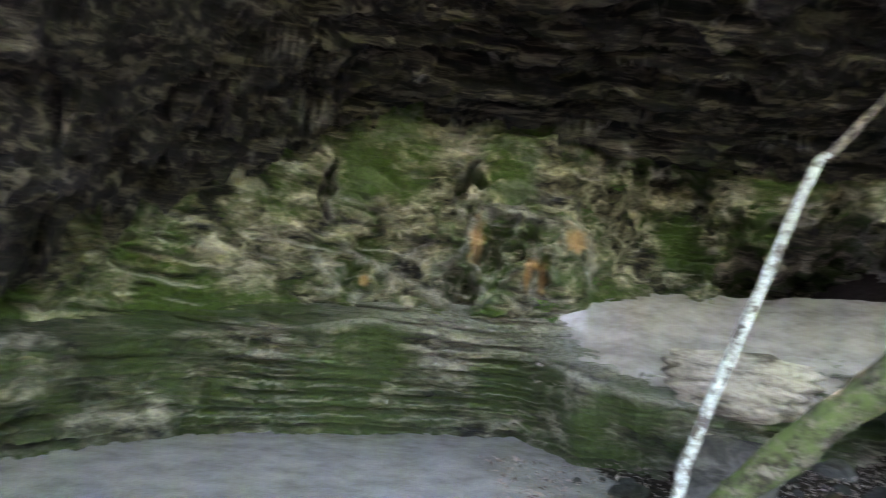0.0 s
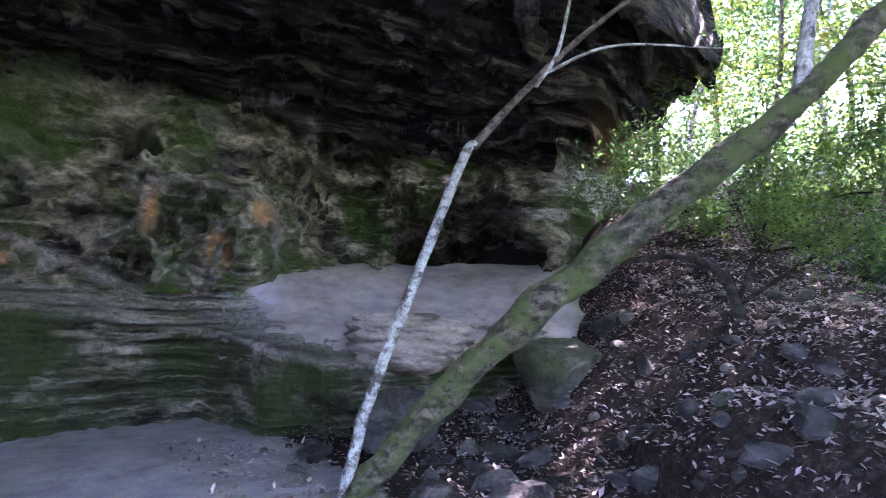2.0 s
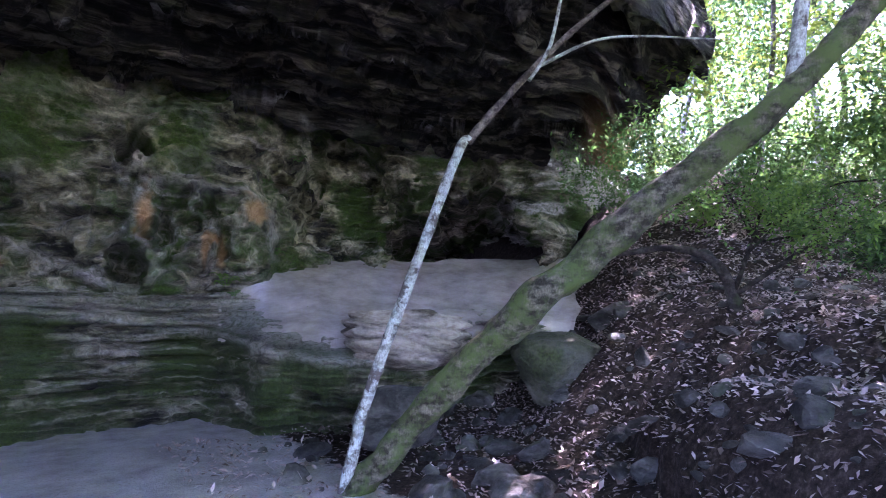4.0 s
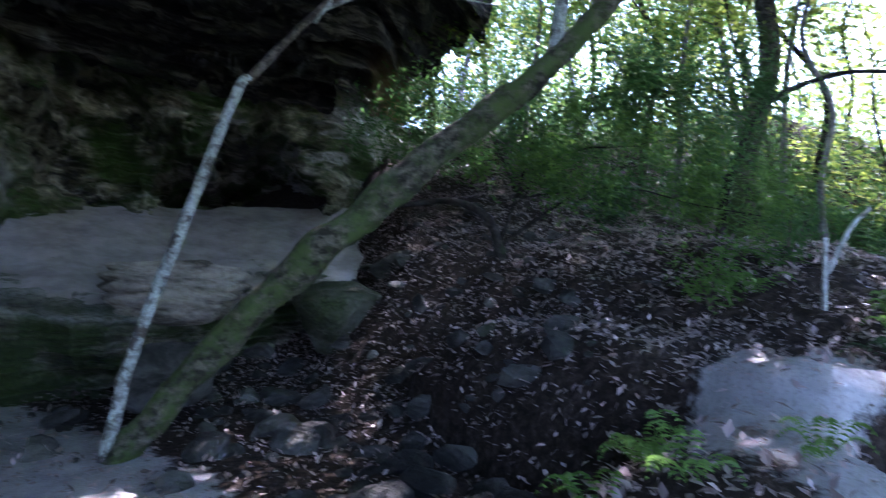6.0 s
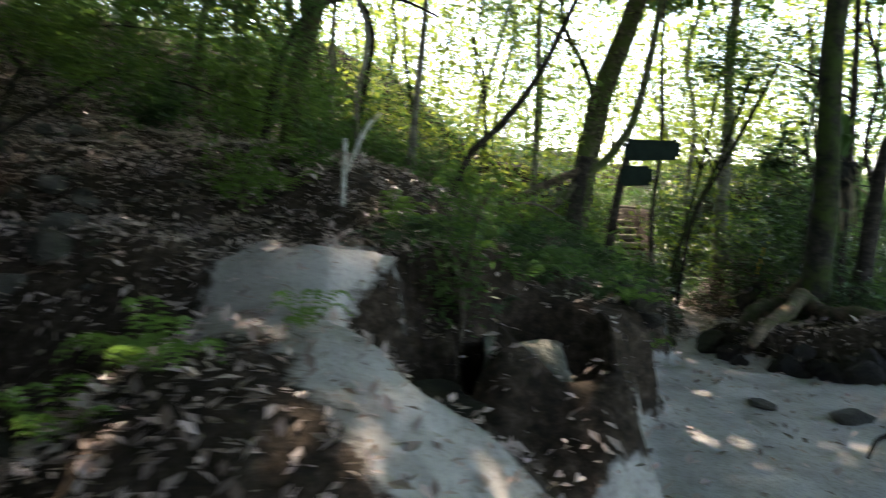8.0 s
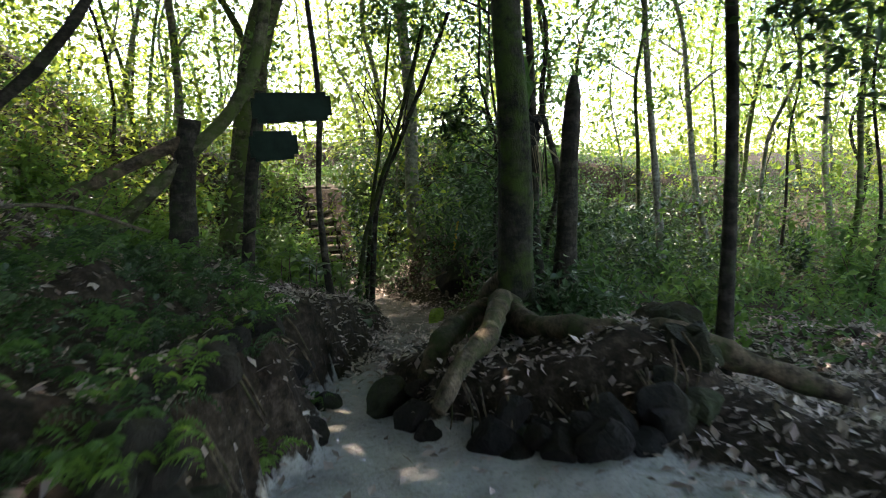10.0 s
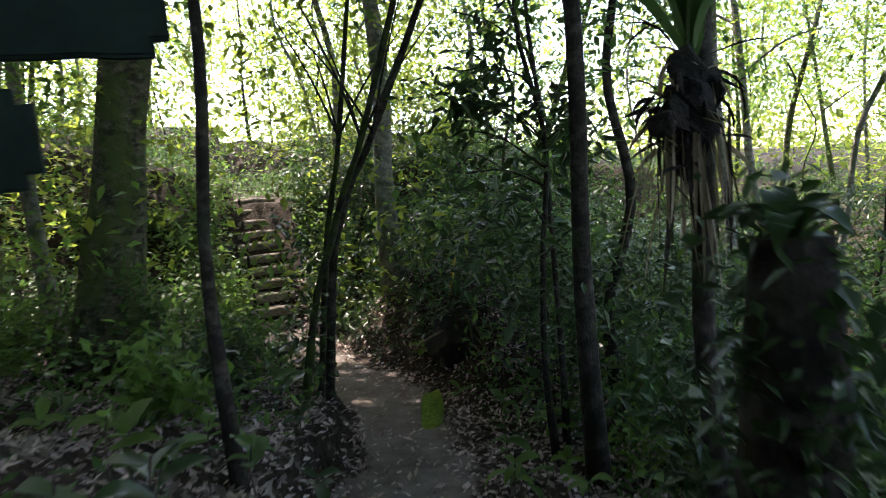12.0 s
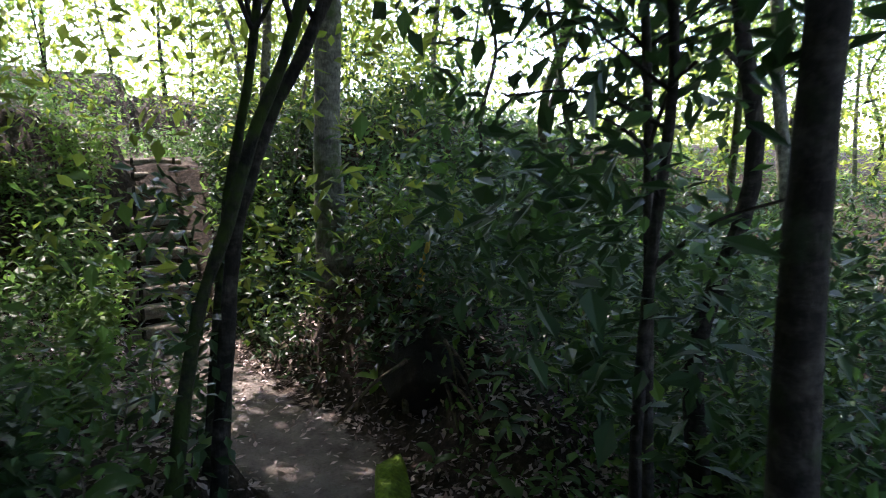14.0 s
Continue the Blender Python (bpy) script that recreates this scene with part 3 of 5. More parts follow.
def roof_profile(az, v):
    rt = along_rock(az, [(-75, 5.2), (-31, 6.9), (-13, 8.1), (0, 8.6), (16, 9.0), (30, 10.2), (44, 9.8), (57, 8.5)])
    ht = along_rock(az, [(-75, 0.9), (-40, 1.0), (-31, 1.25), (-22, 2.4), (-13, 3.1), (-6, 3.9), (5, 4.35), (14, 4.35), (20, 4.2), (30, 4.1), (44, 3.9), (57, 4.5)])
    # Front edge carried forward overhead, out of view, to cut the sky light.
    rf = along_rock(az, [(-100, 0.9), (-31, 1.2), (0, 2.2), (20, 3.4), (40, 4.7), (50, 5.6), (60, 6.6)])
    under = np.clip(v / 0.62, 0, 1)
    face = np.clip((v - 0.62) / 0.14, 0, 1)
    top = np.clip((v - 0.76) / 0.24, 0, 1)
    r = rt + (rf - rt) * under ** 0.9 - 0.4 * np.sin(face * np.pi / 2) + (24 - rf) * top ** 1.5
    z = ht + (5.25 - ht) * under + 2.6 * face + 2.5 * top
    return r, z, 0.0, 0.55 * smooth(46, 50, az) * smooth(0.25, 0.1, v)


# Rock left of about bearing -31 is unseen, added to block western sky light.
cliff_part("rock_ledge", -100, 50, None, 640, lower_profile, 170, cliff_mat, (0.2, 0.06, 0.06, 0.03), 21, "mossy layered sandstone ledge under the rock shelter", "ledge")
cliff_part("rock_wall", -100, 50, [(0, 48.5), (0.4, 49.5), (1, 52)], 760, upper_profile, 220, wall_mat, (0.2, 0.05, 0.05, 0.03), 33, "weathered sandstone back wall with pits and moss", "wall")
cliff_part("rock_roof", -100, 57, [(0, 51.0), (0.2, 53), (0.55, 58.5), (0.62, 58.5), (0.7, 57), (1, 57)], 560, roof_profile, 220, shaded_roof_mat, (0.3, 0.1, 0.05, 0.05), 47, "overhanging layered sandstone roof of the shelter, its shade put into a dark colour", "roof")


def shelf_profile(az, v):
    r0 = foot(az) + 0.25
    back = along_rock(az, [(14, 9.0), (19, 10.3), (30, 11.1), (41, 11.1), (52, 10.7)])
    h = shelf_high(az)
    hb = along_rock(az, [(14, 1.75), (20, 2.2), (30, 2.33), (52, 2.33)])
    drop = 0.3 * (1 - smooth(14.5, 18.5, az)) + 0.12 * (1 - smooth(0.0, 0.12, v))
    return r0 + (back - r0) * v, h + (hb - h) * v ** 1.1 + 0.09 - drop, 0.0, 0.0


sand_mat, sn, sl, sb = material("shelf_sand", 0.95, 0.2)
sl.new(ramp(sn, sl, noise_node(sn, sl, 2.6, 9, 0.7).outputs[0], [(0.3, (0.27, 0.24, 0.21)), (0.5, (0.43, 0.39, 0.35)), (0.7, (0.57, 0.53, 0.49))]).outputs[0], sb.inputs["Base Color"])
bump(sn, sl, sb, noise_node(sn, sl, 25, 6, 0.7).outputs[0], 0.6, 0.02)
cliff_part("sand_shelf", 14, 50, None, 130, shelf_profile, 50, sand_mat, (0.1, 0.05, 0.03, 0.06), 51, "sloping shelf of pale dry sand under the overhang")


# ---------------- stones ----------------
def stone_mesh(name, size, mat, seed, block=0.0, detail=3, layers=0.0):
    """A stone about a unit across scaled to size, rounded, or blocky with broken faces."""
    bm = bmesh.new()
    bmesh.ops.create_icosphere(bm, subdivisions=detail, radius=1)
    co = np.array([v.co[:] for v in bm.verts])
    if block > 0:
        m = np.abs(co).max(1)[:, None]
        co = co * (1 - block) + (co / m) * 0.8 * block
    r = np.random.default_rng(seed)
    for _ in range(7 if detail > 3 else 12):
        n = r.normal(size=3)
        n /= np.linalg.norm(n)
        h = co @ n
        cut = r.uniform(0.5, 0.82)
        co = co - np.where(h > cut, h - cut, 0)[:, None] * n * 0.9
    co = co * (1 + 0.09 * fbm(co[:, 0] * 1.7 + seed, co[:, 1] * 1.7, co[:, 2] * 1.7, 4, seed))[:, None]
    if layers:
        w = co[:, 2] * layers + 0.5 * fbm(co[:, 0] * 1.2, co[:, 1] * 1.2, 0, 3, seed + 1)
        co[:, :2] *= (1 - 0.13 * notch(w, 0.12) + 0.12 * terrace(w, 0.3))[:, None]
    for v, c in zip(bm.verts, co):
        v.co = c * np.asarray(size)
    me = bpy.data.meshes.new(name)
    bm.to_mesh(me)
    bm.free()
    me.polygons.foreach_set("use_smooth", np.full(len(me.polygons), detail > 3))
    me.materials.append(mat)
    return me


def stone(name, at, size, label, mat=None, seed=1, turn=(0, 0, 0), block=0.3, category="rock", detail=3, layers=0.0):
    ob = new(name, stone_mesh(name, size, mat or stone_mat, seed, block, detail, layers))
    ob.matrix_world = pose(*[float(c) for c in at], *turn)
    return tagged(ob, label, category)


stone("ledge_rock", spot(30.8, -2.5, 7.15), (0.84, 0.55, 0.4), "large pale layered sandstone block on the ledge", pale_rock, 11, (0, 6, -32), 0.3, "rock", 5, 3.2)
stone("boulder", spot(44.6, -5.3, 7.5), (0.7, 0.62, 0.48), "dark mossy boulder half buried in leaf litter", boulder_mat, 12, (0, 8, -40), 0.55, "boulder", 5)
stone("boulder", spot(50.0, -0.8, 8.2), (0.45, 0.4, 0.3), "grey wedge of rock above the mossy boulder", stone_mat, 13, (10, 0, 20), 0.4, "boulder", 4)
stone("boulder", spot(52.3, -6.0, 6.9), (0.2, 0.3, 0.4), "upright grey slab of stone on the slope", stone_mat, 14, (0, 14, -35), 0.6, "boulder", 4)
stone("boulder", spot(30, -9.5, 6.3), (0.6, 0.4, 0.35), "dark damp rock at the foot of the ledge", stone_mat, 15, (0, 0, 30), 0.4, "boulder", 4)

r = np.random.default_rng(3)
small = [stone_mesh("stone", (1, 0.8, 0.55), stone_mat, 60 + q, 0.45, 2) for q in range(6)]
placed = 0
while placed < 300:
    x, y = r.uniform(2.2, 8.5), r.uniform(1.2, 6.4)
    q = x - 0.25 * (y - 3)
    if r.uniform() > (0.9 if 2.8 < q < 6.0 else 0.25) or math.hypot(x - STAND[0], y - STAND[1]) > 9:
        continue
    s = min(0.04 + r.exponential(0.07 if q < 4.8 else 0.045), 0.3)
    ob = new("stone", small[placed % 6])
    ob.matrix_world = pose(x, y, on_ground(x, y) + s * 0.12, r.uniform(-25, 25), r.uniform(-25, 25), r.uniform(0, 360)) @ Matrix.Diagonal((s * r.uniform(0.8, 1.3), s, s * r.uniform(0.7, 1.2), 1))
    tagged(ob, "broken grey sandstone lying in the leaf litter", "stone", "stones on the slope")
    placed += 1

bm = bmesh.new()
slab_mat = rock_material("grey_slab", (0.1, 0.1, 0.085), (0.27, 0.275, 0.24), (0.42, 0.42, 0.37), (0.12, 0.15, 0.07), 0.56, 0.72, (1, 1, 2))
bmesh.ops.create_cube(bm, size=1)
bmesh.ops.scale(bm, vec=(0.6, 0.44, 0.2), verts=bm.verts)
bmesh.ops.subdivide_edges(bm, edges=bm.edges[:], cuts=7, use_grid_fill=True)
for vert in bm.verts:
    c = vert.co
    c += Vector((0.1 * c.y, -0.12 * c.x, 0)) + 0.03 * noise.noise_vector(c * 5) + 0.012 * noise.noise_vector(c * 16)
bmesh.ops.bevel(bm, geom=[e for e in bm.edges if e.calc_face_angle(0) > 0.8], offset=0.012, segments=2, affect="EDGES")
me = bpy.data.meshes.new("flat_slab")
bm.to_mesh(me)
bm.free()
me.materials.append(slab_mat)
ob = new("flat_slab", me)
ob.matrix_world = pose(3.9, -1.14, 0.29, 2, -11, 4)
tagged(ob, "flat angular grey stone slab jutting from the bank", "stone")
stone("trail_stone", (4.4, -2.75, 0.0), (0.13, 0.085, 0.03), "small dark stone in the sandy trail", stone_mat, 32, (0, 0, 20), 0.4, "stone")
stone("mossy_stone", (3.75, -3.67, 0.08), (0.09, 0.08, 0.07), "round mossy stone in the sand", stone_mat, 33, (0, 0, 0), 0.1, "stone")
stone("mossy_stone", (3.62, -3.95, 0.09), (0.13, 0.1, 0.075), "mossy stone beside the trail", stone_mat, 34, (0, 0, 50), 0.2, "stone")
stone("trail_stone", (4.15, -3.17, 0.02), (0.15, 0.11, 0.07), "brown stone below the tree roots", stone_mat, 35, (0, 0, 70), 0.3, "stone")
stone("moss_kerb", (11.45, -6.33, -1.04), (0.72, 0.13, 0.1), "bright green moss on a stone beside the trail", moss_mat, 36, (0, 0, -30), 0.4, "moss", 4)


# ---------------- trees ----------------
def wander(base, top, r0, r1, n, sway, seed):
    """Rows of a trunk that wanders a little from base to top."""
    q = np.random.default_rng(seed)
    t = np.linspace(0, 1, n)
    p = np.asarray(base)[None] + (np.asarray(top) - np.asarray(base))[None] * t[:, None]
    p[:, :2] += (q.normal(0, sway, (n, 2)) * np.sin(t * np.pi)[:, None])
    rad = r0 + (r1 - r0) * t
    rad[0] *= 1.35
    return np.column_stack([p, rad])


def tree(base, top, r0, bark, leaf, label, seed, leaves=1500, crown=(1.6, 1.6, 2.2), lift=0.0, size=0.09, sway=0.12, limbs=6, group="", name="tree", taper=0.35, start=0.55):
    base = np.array([base[0], base[1], base[2] if len(base) > 2 else on_ground(base[0], base[1]) - 0.08])
    root = thing(name, base, label, "tree", group)
    rows = wander(base, top, r0, r0 * taper, 7, sway, seed)
    trunk = part("trunk", tube("trunk", rows, bark, 26, 10 if r0 > 0.06 else 7, 0.1, seed, base), root)
    q = np.random.default_rng(seed + 100)
    c = spline(rows, 40)
    tips = []
    for _ in range(limbs):
        k = int(q.uniform(start, 0.97) * 39)
        a = q.uniform(0, 2 * np.pi)
        ln = q.uniform(0.5, 1.0) * crown[0]
        p0 = c[k, :3]
        p2 = p0 + np.array([math.cos(a) * ln, math.sin(a) * ln, q.uniform(0.1, 0.7) * ln])
        p1 = (p0 + p2) / 2 + np.array([0, 0, 0.12 * ln])
        rr = c[k, 3] * 0.5
        v, f, _ = tube_data(np.array([[*p0, rr], [*p1, rr * 0.6], [*p2, 0.006]]), 9, 5, 0.1, seed, base)
        part("limb", mesh_of("limb", v, f, bark), root)
        tips += [p1, p2]
    if leaves:
        tips.append(c[-1, :3])
        centre = np.mean(tips, 0) + np.array([0, 0, lift])
        k = max(6, leaves // 45)
        p, cs = clumps(leaves, centre, crown, k, 0.22 * crown[0] ** 0.5, seed + 1)
        v, f = leaf_data(p, size, seed + 2)
        part("crown", mesh_of("crown", v - base, f, leaf, False), root)
    return root


def shrub(at, high, wide, leaf, label, seed, leaves=500, size=0.08, stems=6, name="shrub", group="", bark=None):
    x, y = at[:2]
    base = np.array([x, y, on_ground(x, y) - 0.03])
    root = thing(name, base, label, "shrub", group)
    q = np.random.default_rng(seed)
    pts = []
    for _ in range(stems):
        a, ln = q.uniform(0, 2 * np.pi), q.uniform(0.5, 1.0)
        p2 = base + np.array([math.cos(a) * wide * ln * 0.8, math.sin(a) * wide * ln * 0.8, high * q.uniform(0.55, 1.0)])
        p1 = base * 0.5 + p2 * 0.5 + np.array([-math.cos(a), -math.sin(a), 0]) * wide * 0.12
        v, f, _ = tube_data(np.array([[*base, 0.012], [*p1, 0.009], [*p2, 0.003]]), 8, 4, 0.1, seed, base)
        part("stem", mesh_of("stem", v, f, bark or twig_bark), root)
        u = q.uniform(0.3, 1.05, leaves // stems)[:, None]
        pts.append(base * (1 - u) ** 2 + 2 * p1 * u * (1 - u) + p2 * u * u + q.normal(0, 0.16 * wide + 0.03, (leaves // stems, 3)))
    v, f = leaf_data(np.vstack(pts), size, seed + 2)
    part("foliage", mesh_of("foliage", v - base, f, leaf, False), root)
    return root


def limb_thing(name, rows, bark, label, category, n=40, segs=12, rough=0.12, seed=0):
    rows = np.asarray(rows, float)
    o = rows[0, :3]
    ob = new(name, tube(name, rows, bark, n, segs, rough, seed, o))
    ob.location = o
    return tagged(ob, label, category)


# slim pale trunk and the mossy leaning trunk before the shelter
pale = limb_thing("slim_tree", [(2.49, 4.39, -0.12, 0.055), (2.68, 4.3, 0.77, 0.05), (3.0, 4.13, 1.81, 0.048), (3.31, 3.92, 2.84, 0.043), (3.4, 3.86, 2.98, 0.04)], lichen_bark, "slim leaning tree trunk with pale lichen bark", "tree", 60, 10, 0.12, 4)
part("upper_stem", tube("upper_stem", [(0.89, -0.51, 3.06, 0.04), (1.09, -0.68, 3.37, 0.036), (1.37, -0.92, 3.76, 0.03), (1.63, -1.18, 4.09, 0.024), (2.0, -1.6, 4.5, 0.015)], twig_bark, 24, 9, 0.15, 8), pale, "dark brown upper stem")
part("branch", tube("branch", [(1.3, -0.85, 3.6, 0.02), (1.42, -1.0, 3.9, 0.018), (1.5, -1.1, 4.5, 0.012)], lichen_bark, 16, 7), pale)
part("branch", tube("branch", [(1.35, -0.9, 3.72, 0.018), (1.85, -1.25, 3.98, 0.013), (2.5, -1.9, 3.9, 0.006)], lichen_bark, 20, 7), pale)
leaning = limb_thing("leaning_tree", [(2.5, 4.42, -0.15, 0.13), (3.27, 3.83, 0.97, 0.125), (3.89, 3.16, 1.8, 0.14), (4.32, 2.65, 2.37, 0.125), (4.66, 2.14, 2.81, 0.12), (4.83, 1.8, 3.14, 0.1), (5.07, 1.5, 3.56, 0.085), (5.4, 1.1, 4.1, 0.08)], mossy_bark, "thick leaning tree trunk with mossy bark", "tree", 120, 18, 0.28, 6)
part("stem", tube("stem", [(2.33, -2.6, 3.33, 0.07), (2.36, -2.63, 3.7, 0.055), (2.42, -2.7, 4.3, 0.05), (2.6, -2.9, 6.0, 0.04)], lichen_bark, 24, 9), leaning, "upright pale side stem")

# arched shrub on the slope
arch = limb_thing("arched_shrub", [(6.35, 3.2, 1.1, 0.1), (6.33, 3.24, 1.6, 0.07), (6.25, 3.37, 1.98, 0.05), (6.02, 3.71, 2.17, 0.04), (5.66, 4.18, 2.11, 0.03)], dark_bark, "dark arched shrub stem on the leafy slope", "shrub", 40, 9, 0.2, 9)
part("branch", tube("branch", [(0.0, 0.0, 0.35, 0.04), (0.26, -0.48, 0.52, 0.03), (0.44, -0.91, 0.53, 0.015)], dark_bark, 16, 7), arch)
part("branch", tube("branch", [(0.0, 0.0, 0.3, 0.035), (0.2, -0.37, 0.07, 0.028), (0.4, -0.79, -0.18, 0.02)], dark_bark, 16, 7), arch)
for q, (dx, dy, dz) in enumerate([(-0.1, -0.5, 1.9), (0.4, -1.5, 1.5)]):
    part("branch", tube("branch", [(-0.02, 0.05, 0.55, 0.03), (dx * 0.5, dy * 0.5, 0.5 + dz * 0.4, 0.018), (dx, dy, dz, 0.006)], dark_bark, 14, 6, 0.1, q), arch)
for n, centre, radii, k, spread, size, seed in ((9500, (-0.15, -1.35, 1.75), (0.9, 1.6, 0.85), 75, 0.15, 0.062, 71), (3600, (-1.2, 0.3, 1.75), (0.75, 0.75, 0.55), 36, 0.12, 0.05, 73), (2600, (0.3, -2.4, 1.1), (0.6, 0.8, 0.5), 26, 0.14, 0.06, 75), (1800, (-0.43, 0.63, 2.1), (0.5, 0.5, 0.35), 22, 0.1, 0.05, 77), (3600, (-0.5, -1.2, 1.5), (0.5, 0.8, 0.7), 34, 0.12, 0.055, 79)):
    p, cs = clumps(n, centre, radii, k, spread, seed)
    v, f = leaf_data(p, size, seed + 1)
    part("foliage", mesh_of("foliage", v, f, bright_leaf if seed in (75, 79) else green_leaf, False), arch)
    for q in range(3, k, 62):
        c = cs[q]
        part("twig", tube("twig", [(-0.1 + 0.22 * math.sin(q * 5), -0.3 * abs(math.sin(q * 2.3)), 0.75 + 0.35 * abs(math.cos(q)), 0.012), (c[0] * 0.25 + 0.1 * math.sin(q), c[1] * 0.45 + 0.12 * math.cos(q * 3), 0.75 + c[2] * 0.5, 0.01), (c[0] * 0.7, c[1] * 0.75, 0.35 + c[2] * 0.75, 0.007), (*c, 0.003)], dark_bark, 10, 5, 0.1, q), arch)

# trees on the slope above the sandy mound
limb_thing("arching_sapling", [(7.14, 1.11, on_ground(7.14, 1.11) - 0.1, 0.05), (7.12, 0.98, 2.3, 0.04), (7.1, 0.84, 2.69, 0.036), (7.06, 0.6, 3.05, 0.03), (7.07, 0.11, 3.22, 0.024), (7.08, -0.3, 3.2, 0.016), (7.1, -0.7, 3.05, 0.008)], dark_bark, "thin dark sapling arching over the leafy slope", "tree", 44, 8, 0.2, 81)
tree((9.53, 1.29), (8.95, 0.45, 9.0), 0.15, mossy_bark, green_leaf, "grey-green mossy trunk on the slope above the mound", 211, 1800, (1.8, 1.8, 1.8), 0, 0.1, 0.08, 6, "slope trees", start=0.7, taper=0.6)
tree((9.26, -0.41), (9.0, -0.7, 7.0), 0.06, grey_bark, green_leaf, "slim grey tree on the slope above the mound", 212, 1200, (1.3, 1.3, 1.6), 0, 0.09, 0.08, 6, "slope trees", start=0.6)
tree((8.27, 0.2), (8.1, 0.35, 6.5), 0.04, grey_bark, green_leaf, "slim grey tree on the slope above the mound", 213, 900, (1.1, 1.1, 1.6), 0, 0.09, 0.08, 6, "slope trees", start=0.6)

# trees along the trail
TREES = "trees along the trail"
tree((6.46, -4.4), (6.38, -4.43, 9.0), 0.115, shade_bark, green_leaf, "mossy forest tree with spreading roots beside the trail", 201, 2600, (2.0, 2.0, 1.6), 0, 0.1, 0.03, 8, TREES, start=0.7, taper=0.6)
stub = limb_thing("broken_trunk", [(6.58, -4.95, 0.1, 0.13), (6.56, -4.97, 0.6, 0.09), (6.53, -4.99, 1.3, 0.07), (6.51, -5.02, 1.75, 0.06), (6.51, -5.04, 1.95, 0.025)], dark_bark, "broken dead tree stub beside the mossy tree", "trunk", 40, 10, 0.18, 19)
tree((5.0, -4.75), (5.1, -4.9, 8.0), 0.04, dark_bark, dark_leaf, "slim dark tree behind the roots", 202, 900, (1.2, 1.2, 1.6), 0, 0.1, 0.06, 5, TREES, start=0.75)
tree((13.0, -3.5), (13.5, -6.0, 11.0), 0.29, mossy_bark, green_leaf, "large mossy tree behind the signpost", 203, 2600, (2.4, 2.4, 2.4), 0, 0.1, 0.1, 8, TREES, start=0.6)
tree((9.3, -3.95), (9.75, -3.95, 7.0), 0.038, dark_bark, green_leaf, "slim dark tree beside the leafy bank", 204, 900, (1.2, 1.2, 1.4), 0, 0.09, 0.06, 5, TREES, start=0.7)
tree((9.06, -6.25), (9.25, -6.1, 8.0), 0.07, dark_bark, dark_leaf, "dark straight tree beside the trail", 205, 1500, (1.4, 1.4, 1.6), 0, 0.1, 0.04, 6, TREES, start=0.7)
tree((9.7, -6.45), (9.9, -6.3, 4.2), 0.03, dark_bark, dark_leaf, "slender dark sapling with broad green leaves", 206, 650, (0.7, 0.7, 1.4), -1.1, 0.13, 0.05, 10, TREES, start=0.35)
tree((9.85, -6.7), (10.3, -6.8, 4.4), 0.03, dark_bark, dark_leaf, "slender dark sapling with broad green leaves", 207, 650, (0.7, 0.7, 1.4), -1.1, 0.13, 0.05, 10, TREES, start=0.35)
for q, rows in enumerate(([(11.47, -4.95, -1.0, 0.05), (11.41, -5.16, 0.28, 0.034), (11.36, -5.33, 0.83, 0.033), (11.31, -5.48, 1.31, 0.031), (11.24, -5.65, 1.76, 0.03), (11.0, -6.1, 3.4, 0.03)],
                          [(11.49, -5.22, -1.0, 0.055), (11.46, -5.35, 0.36, 0.04), (11.44, -5.42, 0.87, 0.038), (11.38, -5.58, 1.37, 0.036), (11.28, -5.79, 1.81, 0.033), (10.95, -6.5, 3.6, 0.03)],
                          [(11.9, -5.3, -0.9, 0.035), (11.84, -5.47, 0.71, 0.03), (11.81, -5.56, 1.24, 0.028), (11.77, -5.66, 1.81, 0.025), (11.7, -5.9, 3.6, 0.02)])):
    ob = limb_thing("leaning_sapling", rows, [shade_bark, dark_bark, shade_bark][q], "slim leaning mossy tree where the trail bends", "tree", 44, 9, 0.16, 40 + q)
    ob["group"] = TREES
    tip = np.array(rows[-1][:3]) - np.array(rows[0][:3])
    p, _ = clumps(700, tip + np.array([0, 0, 0.2]), (0.9, 0.9, 0.7), 24, 0.18, 440 + q)
    v, f = leaf_data(p, 0.1, 450 + q)
    part("crown", mesh_of("crown", v, f, green_leaf, False), ob)
    for w in range(3):
        c0 = np.array(rows[-2][:3]) - np.array(rows[0][:3])
        a0 = 2.1 * w + q
        part("branch", tube("branch", [(*c0, 0.015), (c0[0] + 0.3 * math.cos(a0), c0[1] + 0.3 * math.sin(a0), c0[2] + 0.5, 0.01), (c0[0] + 0.7 * math.cos(a0), c0[1] + 0.7 * math.sin(a0), c0[2] + 1.0, 0.004)], dark_bark, 10, 5), ob)
tree((14.2, -7.4), (14.3, -7.5, 9.0), 0.16, grey_bark, wood_leaf, "grey tree on the leafy mound", 210, 1800, (1.8, 1.8, 2.0), 0, 0.1, 0.1, 6, TREES, start=0.6)

